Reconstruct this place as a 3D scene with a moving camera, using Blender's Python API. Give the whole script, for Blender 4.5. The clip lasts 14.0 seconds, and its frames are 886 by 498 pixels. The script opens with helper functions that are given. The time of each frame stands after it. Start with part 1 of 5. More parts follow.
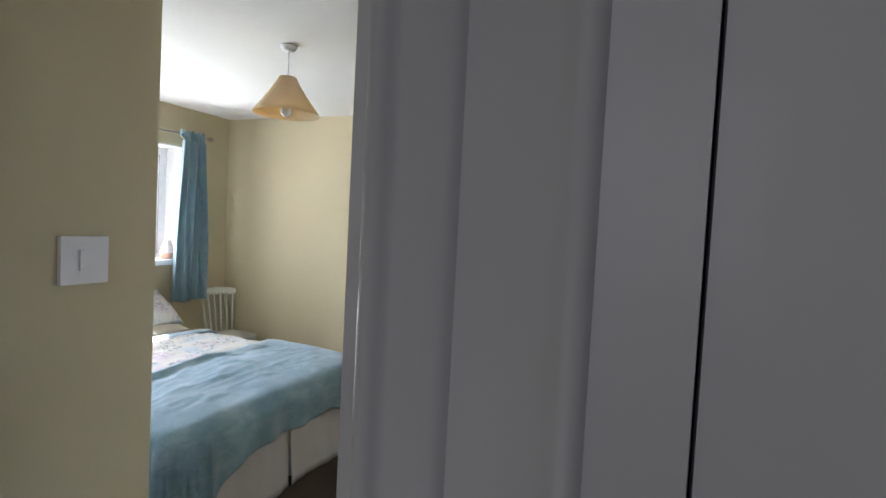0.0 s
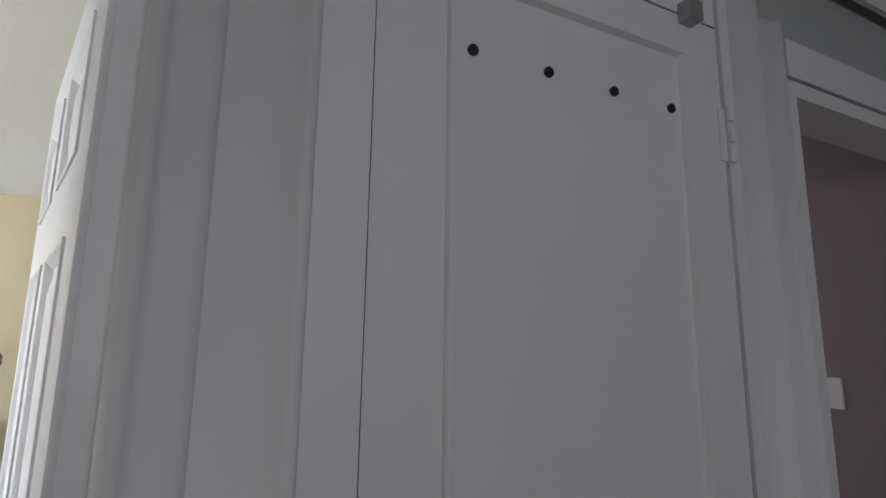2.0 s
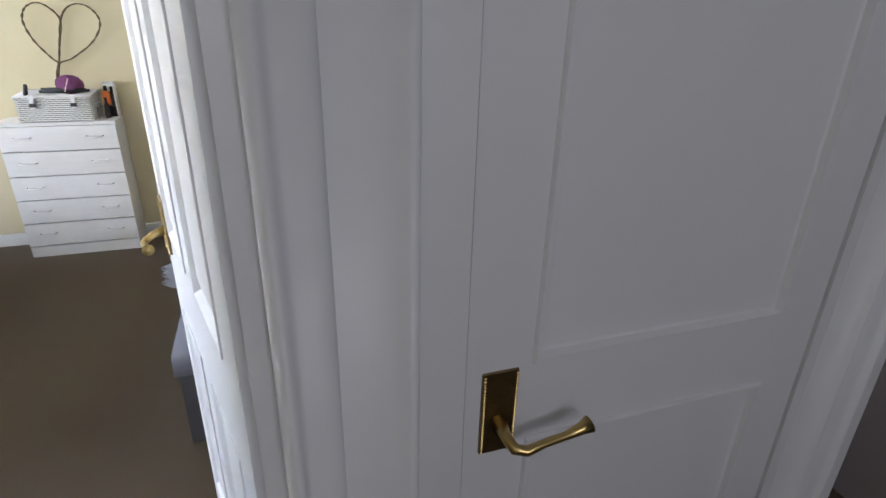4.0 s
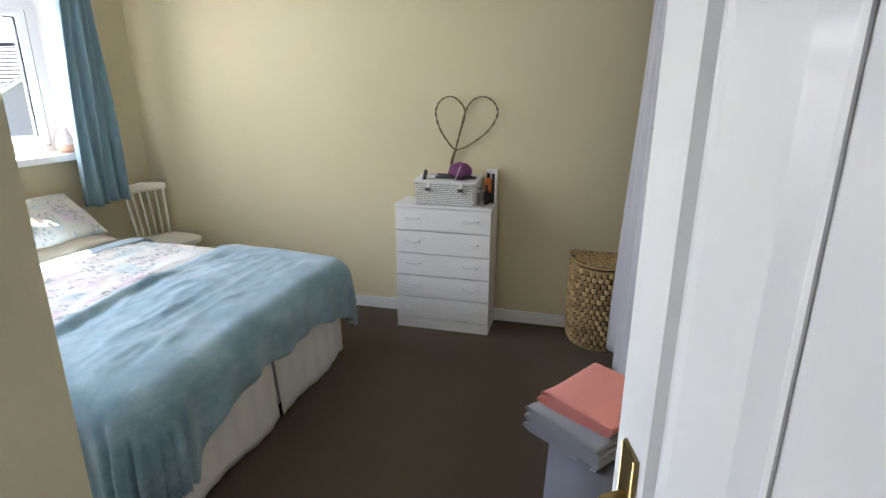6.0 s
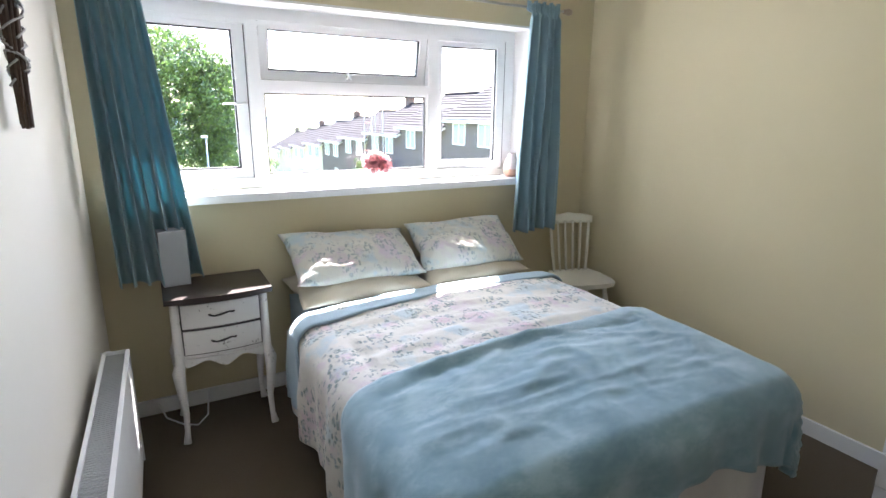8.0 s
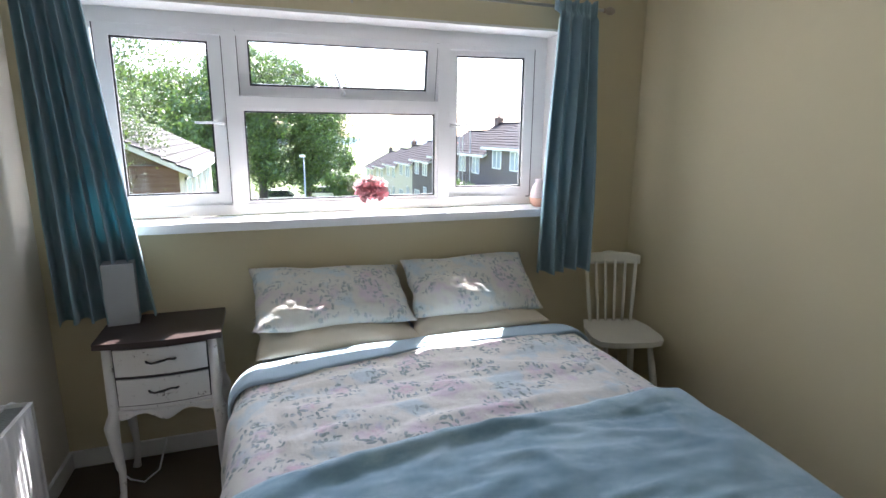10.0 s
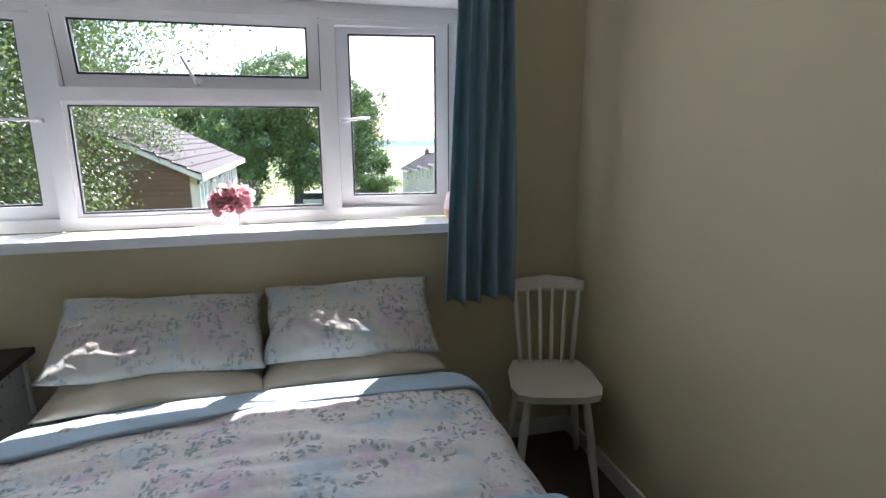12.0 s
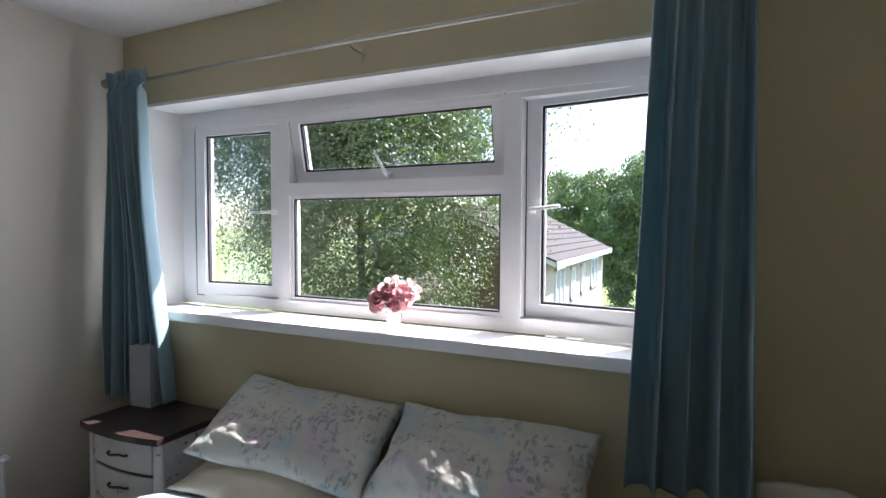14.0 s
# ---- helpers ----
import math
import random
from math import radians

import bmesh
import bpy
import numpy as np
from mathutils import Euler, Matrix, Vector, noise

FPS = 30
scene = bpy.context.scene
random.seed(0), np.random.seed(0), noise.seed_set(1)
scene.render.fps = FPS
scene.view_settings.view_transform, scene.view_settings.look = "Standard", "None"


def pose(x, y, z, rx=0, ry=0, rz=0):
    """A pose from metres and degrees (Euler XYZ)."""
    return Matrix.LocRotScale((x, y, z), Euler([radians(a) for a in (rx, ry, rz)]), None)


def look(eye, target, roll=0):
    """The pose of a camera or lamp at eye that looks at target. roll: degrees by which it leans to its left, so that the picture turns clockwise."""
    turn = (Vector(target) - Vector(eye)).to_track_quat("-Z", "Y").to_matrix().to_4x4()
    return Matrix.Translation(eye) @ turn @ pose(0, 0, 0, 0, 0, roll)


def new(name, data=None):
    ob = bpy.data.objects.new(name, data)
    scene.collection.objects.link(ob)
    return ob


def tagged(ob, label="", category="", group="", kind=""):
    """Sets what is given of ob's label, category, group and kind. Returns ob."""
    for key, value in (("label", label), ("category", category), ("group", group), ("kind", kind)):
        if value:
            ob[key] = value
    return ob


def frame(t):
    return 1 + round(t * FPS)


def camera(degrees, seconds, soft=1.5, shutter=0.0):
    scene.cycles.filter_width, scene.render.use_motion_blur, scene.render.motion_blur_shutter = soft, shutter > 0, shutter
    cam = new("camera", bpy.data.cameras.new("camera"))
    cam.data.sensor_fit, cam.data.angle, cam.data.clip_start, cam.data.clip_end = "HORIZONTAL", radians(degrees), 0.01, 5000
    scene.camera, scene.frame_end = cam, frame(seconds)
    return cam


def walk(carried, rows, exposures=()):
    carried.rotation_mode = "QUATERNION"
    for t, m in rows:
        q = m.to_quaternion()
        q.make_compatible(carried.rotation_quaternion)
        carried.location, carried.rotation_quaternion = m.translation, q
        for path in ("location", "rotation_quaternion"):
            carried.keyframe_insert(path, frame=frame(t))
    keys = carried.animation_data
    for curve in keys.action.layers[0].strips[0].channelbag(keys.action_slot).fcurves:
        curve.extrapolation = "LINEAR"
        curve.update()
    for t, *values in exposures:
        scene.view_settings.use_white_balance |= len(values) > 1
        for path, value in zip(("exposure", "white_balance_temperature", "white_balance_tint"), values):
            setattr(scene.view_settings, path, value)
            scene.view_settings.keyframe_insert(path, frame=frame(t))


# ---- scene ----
# camera and its walk
cam = camera(79.8, 14.0)
PATH = [
    (0, (3.614, -2.310, 1.468), (2.868, -0.456, 1.381), 3.0),
    (0.3, (3.559, -2.391, 1.483), (3.332, -0.405, 1.423), 2.7),
    (0.5, (3.532, -2.396, 1.503), (3.605, -0.398, 1.533), 3.3),
    (0.7, (3.507, -2.425, 1.525), (3.858, -0.460, 1.708), 3.4),
    (1, (3.476, -2.483, 1.535), (4.174, -0.640, 1.878), 1.5),
    (1.2, (3.462, -2.503, 1.540), (4.280, -0.726, 1.950), 1.6),
    (1.5, (3.454, -2.508, 1.540), (4.319, -0.748, 1.936), 1.4),
    (2, (3.466, -2.498, 1.481), (4.348, -0.737, 1.828), 0.8),
    (2.2, (3.478, -2.490, 1.455), (4.355, -0.700, 1.64), 0.8),
    (4.3, (3.404, -2.464, 1.376), (3.925, -0.712, 0.565), 0.3),
    (4.5, (3.374, -2.439, 1.395), (3.802, -0.660, 0.585), -0.2),
    (5, (3.276, -2.296, 1.415), (3.297, -0.436, 0.679), 0.1),
    (5.5, (3.191, -2.088, 1.438), (2.896, -0.221, 0.783), 0.1),
    (6, (3.113, -1.863, 1.470), (2.633, -0.010, 0.898), 0.2),
    (6.5, (3.035, -1.655, 1.452), (2.353, 0.149, 0.92), 0.2),
    (7, (2.921, -1.49, 1.459), (1.984, 0.2, 0.942), 0.4),
    (7.5, (2.815, -1.337, 1.468), (1.535, 0.115, 0.965), 0.5),
    (8, (2.783, -1.242, 1.476), (1.087, -0.304, 0.983), 0.6),
    (10.5, (2.411, -0.434, 1.475), (0.561, 0.198, 1.05), 0.4),
    (11, (2.274, -0.261, 1.449), (0.439, 0.404, 1.014), 0.5),
    (11.5, (2.208, -0.075, 1.467), (0.38, 0.597, 1.01), 0.1),
    (12, (2.199, 0.194, 1.452), (0.305, 0.682, 1.032), -0.3),
    (12.5, (2.085, 0.449, 1.465), (0.13, 0.505, 1.048), -0.5),
    (13, (1.923, 0.624, 1.462), (-0.06, 0.492, 1.236), -0.5),
    (13.5, (1.765, 0.789, 1.485), (-0.174, 0.314, 1.366), -0.7),
    (14, (1.602, 0.893, 1.459), (-0.203, 0.036, 1.373), 0.2),
]
EXPOSURES = [(0.0, 3.75, 6300, 15), (1.0, 4.1, 6300, 16), (2.2, 4.5, 6300, 16), (4.3, 4.75, 6150, 16), (5.5, 4.3, 6300, 15), (6.5, 3.82, 6300, 15), (7.5, 3.64, 6250, 16), (8.2, 3.56, 6250, 16), (10.3, 2.72, 6120, 17), (11.5, 2.32, 6080, 17), (12.5, 2.28, 6080, 17), (14.0, 2.08, 6120, 17)]
walk(cam, [(t, look(eye, target, roll)) for t, eye, target, roll in PATH], EXPOSURES)

# world, sun, window light and added fill lamps
SUN_WAY = Vector((0.79, -0.45, -1.0)).normalized()   # the way the sunlight travels
world = bpy.data.worlds.new("sky")
scene.world = world
world.use_nodes = True
wn = world.node_tree
sky = wn.nodes.new("ShaderNodeTexSky")
sky.sky_type, sky.sun_disc = 'NISHITA', False
sky.sun_elevation = math.asin(-SUN_WAY.z)
sky.sun_rotation = math.atan2(-SUN_WAY.x, -SUN_WAY.y)
sky.dust_density = 1.0
wn.nodes["Background"].inputs[1].default_value = 0.15
wn.links.new(sky.outputs[0], wn.nodes["Background"].inputs[0])
sun_data = bpy.data.lights.new("sun", 'SUN')
sun_data.energy, sun_data.angle, sun_data.color = 5.0, radians(0.5), (1.0, 0.95, 0.88)
sun = new("sun", sun_data)
sun.matrix_world = look((0, 0, 20), Vector((0, 0, 20)) + SUN_WAY)


def opening_or_fill_light(name, m, w, h, watts, color=(0.9, 0.95, 1.0)):
    """Area lamp: the sky's light in an opening, or added fill."""
    d = bpy.data.lights.new(name, 'AREA')
    d.shape, d.size, d.size_y, d.energy, d.color = 'RECTANGLE', w, h, watts, color
    ob = new(name, d)
    ob.matrix_world = m
    return ob


opening_or_fill_light("bedroom_window_light", look((-0.36, -0.22, 1.5), (1.0, -0.22, 1.72)), 2.1, 0.8, 6.6)
# added fill for the landing, from an assumed opening out of view
opening_or_fill_light("hall_fill_light", look((3.6, -4.34, 1.7), (3.6, -3.0, 1.5)), 0.9, 0.9, 0.42, (0.95, 0.96, 1.0))
# weak fill lamp added before the far room's solid wall, no window there
opening_or_fill_light("far_room_fill_light", look((4.75, -0.96, 1.6), (4.75, -2.0, 1.4)), 0.5, 0.8, 0.06, (1.0, 0.92, 0.95))


# ---- materials ----
def material(name):
    m = bpy.data.materials.new(name)
    m.use_nodes = True
    return m, m.node_tree, m.node_tree.nodes["Principled BSDF"]


def mix_rgb(nt, fac, a, b, mode='MIX'):
    n = nt.nodes.new("ShaderNodeMix")
    n.data_type, n.blend_type = 'RGBA', mode
    for sock, v in ((n.inputs[0], fac), (n.inputs[6], a), (n.inputs[7], b)):
        if isinstance(v, bpy.types.NodeSocket):
            nt.links.new(v, sock)
        elif isinstance(v, (int, float)):
            sock.default_value = v
        else:
            sock.default_value = (*v, 1.0)
    return n.outputs[2]


def noise_tex(nt, scale, detail=4.0, rough=0.55, vec=None):
    n = nt.nodes.new("ShaderNodeTexNoise")
    n.inputs["Scale"].default_value, n.inputs["Detail"].default_value, n.inputs["Roughness"].default_value = scale, detail, rough
    if vec:
        nt.links.new(vec, n.inputs["Vector"])
    return n


def ramp(nt, value, stops):
    n = nt.nodes.new("ShaderNodeValToRGB")
    els = n.color_ramp.elements
    while len(els) < len(stops):
        els.new(0.5)
    for e, (p, c) in zip(els, stops):
        e.position, e.color = p, (*c, 1.0) if len(c) == 3 else c
    nt.links.new(value, n.inputs[0])
    return n.outputs[0]


def coords(nt, stretch=None, kind="Object"):
    tc = nt.nodes.new("ShaderNodeTexCoord")
    if not stretch:
        return tc.outputs[kind]
    mp = nt.nodes.new("ShaderNodeMapping")
    mp.inputs["Scale"].default_value = stretch
    nt.links.new(tc.outputs[kind], mp.inputs["Vector"])
    return mp.outputs[0]


def bump(nt, bsdf, height, strength, distance=0.002):
    b = nt.nodes.new("ShaderNodeBump")
    b.inputs["Strength"].default_value, b.inputs["Distance"].default_value = strength, distance
    nt.links.new(height, b.inputs["Height"])
    nt.links.new(b.outputs[0], bsdf.inputs["Normal"])


def surface(name, base, rough=0.5, vary=0.08, scale=6.0, fine=120.0, relief=0.15, metal=0.0, stretch=None, coat=0.0, sheen=0.0, distance=0.002):
    """A painted, woven or plain surface with slow and fine variation."""
    m, nt, b = material(name)
    vec = coords(nt, stretch)
    big, small = noise_tex(nt, scale, 3, vec=vec), noise_tex(nt, fine, 3, vec=vec)
    dark = tuple(max(0.0, c * (1 - vary * 1.6)) for c in base)
    light = tuple(min(1.0, c * (1 + vary)) for c in base)
    c1 = mix_rgb(nt, big.outputs[0], dark, light)
    c2 = mix_rgb(nt, 0.25 * min(1.0, vary * 6), c1, mix_rgb(nt, small.outputs[0], dark, light))
    nt.links.new(c2, b.inputs["Base Color"])
    b.inputs["Roughness"].default_value, b.inputs["Metallic"].default_value = rough, metal
    b.inputs["Coat Weight"].default_value, b.inputs["Sheen Weight"].default_value = coat, sheen
    if relief:
        bump(nt, b, small.outputs[0], relief, distance)
    return m


wall_paint = surface("cream_wall_paint", (0.60, 0.53, 0.350), 0.75, 0.05, 1.5, 260, 0.12)
pale_paint = surface("pale_wall_paint", (0.69, 0.65, 0.57), 0.75, 0.04, 1.5, 260, 0.12)
hall_paint = surface("grey_hall_paint", (0.42, 0.44, 0.43), 0.7, 0.06, 1.5, 200, 0.12)
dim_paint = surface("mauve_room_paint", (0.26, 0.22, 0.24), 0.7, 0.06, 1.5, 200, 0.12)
ceiling_paint = surface("textured_ceiling_paint", (0.78, 0.78, 0.77), 0.85, 0.04, 2, 55, 0.25, distance=0.004)
gloss_white = surface("white_gloss_paint", (0.74, 0.745, 0.76), 0.5, 0.03, 3, 40, 0.05, coat=0.08)
trim_white = surface("white_satin_trim", (0.74, 0.74, 0.73), 0.4, 0.05, 5, 60, 0.05)
upvc = surface("white_upvc", (0.82, 0.82, 0.83), 0.3, 0.02, 3, 200, 0.02)
gasket = surface("black_rubber_and_gap_shade", (0.02, 0.02, 0.022), 0.6, 0.1)
brass = surface("aged_brass", (0.55, 0.40, 0.16), 0.28, 0.2, 40, 200, 0.1, metal=1.0)
antique_brass = surface("antique_brass_plate", (0.26, 0.19, 0.09), 0.38, 0.3, 60, 250, 0.2, metal=1.0)
steel = surface("brushed_steel", (0.55, 0.54, 0.5), 0.35, 0.1, 30, 300, 0.1, metal=1.0)
black_metal_and_gap = surface("black_iron_and_gap_shade", (0.03, 0.028, 0.028), 0.45, 0.2)
plastic_white = surface("white_plastic", (0.8, 0.8, 0.82), 0.35, 0.02, 5, 100, 0.02)
laminate = surface("white_woodgrain_laminate", (0.74, 0.73, 0.74), 0.45, 0.05, 6, 90, 0.1, stretch=(1, 8, 8))
blue_cloth = surface("blue_curtain_cloth", (0.265, 0.385, 0.435), 0.85, 0.1, 5, 700, 0.25, sheen=0.2)
sheet_blue = surface("pale_blue_sheet", (0.34, 0.46, 0.56), 0.85, 0.08, 5, 300, 0.25, sheen=0.2)
linen_white = surface("white_valance_cotton", (0.80, 0.78, 0.77), 0.85, 0.05, 5, 300, 0.2)
beige_cotton = surface("beige_cotton", (0.56, 0.50, 0.40), 0.85, 0.06, 5, 300, 0.2)
grey_cotton = surface("grey_closet_cloth", (0.60, 0.59, 0.63), 0.85, 0.06, 5, 300, 0.2)
chair_paint = surface("cream_chair_paint", (0.72, 0.70, 0.62), 0.4, 0.05, 8, 80, 0.05)
dark_top = surface("dark_stained_oak", (0.035, 0.022, 0.02), 0.35, 0.35, 5, 60, 0.2, stretch=(8, 1, 8))
grey_vinyl = surface("grey_ottoman_linen", (0.115, 0.115, 0.14), 0.8, 0.12, 8, 500, 0.35)
coral_towel = surface("coral_terry_towel", (0.72, 0.215, 0.17), 0.95, 0.12, 14, 420, 0.8, sheen=0.4, distance=0.004)
grey_towel = surface("grey_terry_towel", (0.26, 0.26, 0.31), 0.95, 0.12, 14, 420, 0.8, sheen=0.4, distance=0.004)
twig_brown = surface("brown_willow_twig", (0.085, 0.05, 0.032), 0.75, 0.4, 60, 200, 0.5)
twig_gold = surface("gold_brown_wire", (0.13, 0.085, 0.04), 0.55, 0.35, 60, 200, 0.4)
white_cane = surface("white_painted_cane", (0.80, 0.79, 0.78), 0.5, 0.12, 40, 150, 0.3)
dark_cloth = surface("dark_garment_cloth", (0.02, 0.022, 0.03), 0.9, 0.2, 20, 300, 0.3)
purple_yarn = surface("purple_wool", (0.19, 0.055, 0.16), 0.9, 0.25, 60, 300, 0.8, distance=0.004)
orange_plastic = surface("orange_label", (0.75, 0.19, 0.03), 0.4, 0.05)
black_plastic_and_hole_shade = surface("black_plastic_and_hole_shade", (0.015, 0.015, 0.017), 0.35, 0.1)
pearl_glass = surface("cloudy_bottle", (0.62, 0.63, 0.6), 0.15, 0.05)
lamp_fabric = surface("cream_lampshade_fabric", (0.82, 0.71, 0.50), 0.8, 0.05, 20, 300, 0.2)
lamp_fabric.node_tree.nodes["Principled BSDF"].inputs["Transmission Weight"].default_value = 0.0
leaf_soft = surface("leaf_green_deep", (0.08, 0.13, 0.045), 0.45, 0.3, 3, 30, 0)
leaf_birch = surface("birch_leaf_green", (0.125, 0.155, 0.068), 0.5, 0.35, 3, 30, 0)
leaf_light = surface("leaf_green_light", (0.17, 0.26, 0.06), 0.5, 0.3, 3, 30, 0)
bark = surface("grey_bark", (0.10, 0.085, 0.07), 0.9, 0.4, 6, 40, 0.8, distance=0.02)
render_cream = surface("cream_house_render", (0.55, 0.51, 0.42), 0.85, 0.08, 1, 20, 0.2)
render_dark = surface("brown_house_cladding", (0.115, 0.095, 0.095), 0.8, 0.12, 1, 20, 0.3)
clad_white = surface("white_cladding", (0.66, 0.66, 0.66), 0.6, 0.06, 1, 20, 0.1)
# the hill's distance haze is painted as its blue base colour
hill_haze_blue = surface("hazy_hill", (0.03, 0.075, 0.12), 0.95, 0.2, 0.004, 0.02, 0)
pink_petal = surface("pink_silk_petal", (0.85, 0.42, 0.45), 0.7, 0.25, 40, 200, 0.2)
pale_petal = surface("pale_pink_petal", (0.84, 0.70, 0.69), 0.7, 0.15, 40, 200, 0.2)
terracotta = surface("peach_ceramic", (0.72, 0.42, 0.30), 0.4, 0.1, 20)
render_tan = surface("pale_house_render", (0.36, 0.33, 0.28), 0.85, 0.12, 2, 60, 0.2)
box_grey = surface("pale_grey_card", (0.40, 0.43, 0.46), 0.7, 0.06, 6)
car_paint = surface("white_car_paint", (0.7, 0.7, 0.72), 0.2, 0.02, coat=0.5)
tyre_black = surface("tyre_rubber", (0.02, 0.02, 0.02), 0.9, 0.1)
# pale base colour paints in the reflected sky along with net curtains
net_and_sky_glass = surface("window_with_net_and_sky_reflection", (0.36, 0.40, 0.43), 0.25, 0.15, 2, 30, 0)
dark_glass = surface("dark_window_glass", (0.03, 0.035, 0.045), 0.08, 0.1, relief=0)
asphalt = surface("asphalt", (0.06, 0.06, 0.062), 0.9, 0.2, 1, 60, 0.4)
galvanised = surface("galvanised_steel", (0.45, 0.46, 0.47), 0.5, 0.1, metal=0.8)
red_brown = surface("red_scaffold", (0.45, 0.12, 0.08), 0.6, 0.1)


def lines_material(name, base, dark, scale, axis, rough=0.8):
    """Brick or tile courses for surfaces that stay far off."""
    m, nt, b = material(name)
    vec = coords(nt)
    br = nt.nodes.new("ShaderNodeTexBrick")
    br.inputs["Scale"].default_value = scale
    br.inputs["Color1"].default_value = (*base, 1)
    br.inputs["Color2"].default_value = (*(c * 0.75 for c in base), 1)
    br.inputs["Mortar"].default_value = (*dark, 1)
    br.inputs["Mortar Size"].default_value = 0.03
    mp = nt.nodes.new("ShaderNodeMapping")
    mp.inputs["Rotation"].default_value = axis
    nt.links.new(vec, mp.inputs["Vector"])
    nt.links.new(mp.outputs[0], br.inputs["Vector"])
    n = noise_tex(nt, 0.7, 4, vec=vec)
    c = mix_rgb(nt, 0.35, br.outputs[0], mix_rgb(nt, n.outputs[0], tuple(c * 0.5 for c in base), tuple(min(1, c * 1.4) for c in base)))
    nt.links.new(c, b.inputs["Base Color"])
    b.inputs["Roughness"].default_value = rough
    bump(nt, b, br.outputs[1], -0.5, 0.01)
    return m


brick_mat = lines_material("red_brown_brick", (0.15, 0.085, 0.062), (0.20, 0.17, 0.14), 4.5, (radians(90), 0, radians(90)))
roof_mat = surface("concrete_roof_tile", (0.085, 0.077, 0.074), 0.85, 0.16, 1.2, 12, 0.3)
roof_mat_grey = surface("weathered_roof_tile", (0.027, 0.023, 0.025), 0.85, 0.2, 1.0, 10, 0.3)


for tiles in (roof_mat, roof_mat_grey):
    tiles.node_tree.nodes["Principled BSDF"].inputs["Specular IOR Level"].default_value = 0.08


def carpet_material():
    m, nt, b = material("brown_carpet_pile")
    vec = coords(nt)
    big, mid, fine = noise_tex(nt, 1.6, 3, vec=vec), noise_tex(nt, 38, 3, vec=vec), noise_tex(nt, 330, 2, vec=vec)
    c = mix_rgb(nt, big.outputs[0], (0.072, 0.049, 0.025), (0.125, 0.090, 0.049))
    c = mix_rgb(nt, 0.5, c, ramp(nt, fine.outputs[0], [(0.3, (0.022, 0.014, 0.008)), (0.7, (0.16, 0.12, 0.08))]))
    c = mix_rgb(nt, 0.25, c, mix_rgb(nt, mid.outputs[0], (0.04, 0.028, 0.016), (0.10, 0.075, 0.045)))
    nt.links.new(c, b.inputs["Base Color"])
    b.inputs["Roughness"].default_value, b.inputs["Sheen Weight"].default_value = 1.0, 0.05
    bump(nt, b, fine.outputs[0], 1.0, 0.006)
    return m


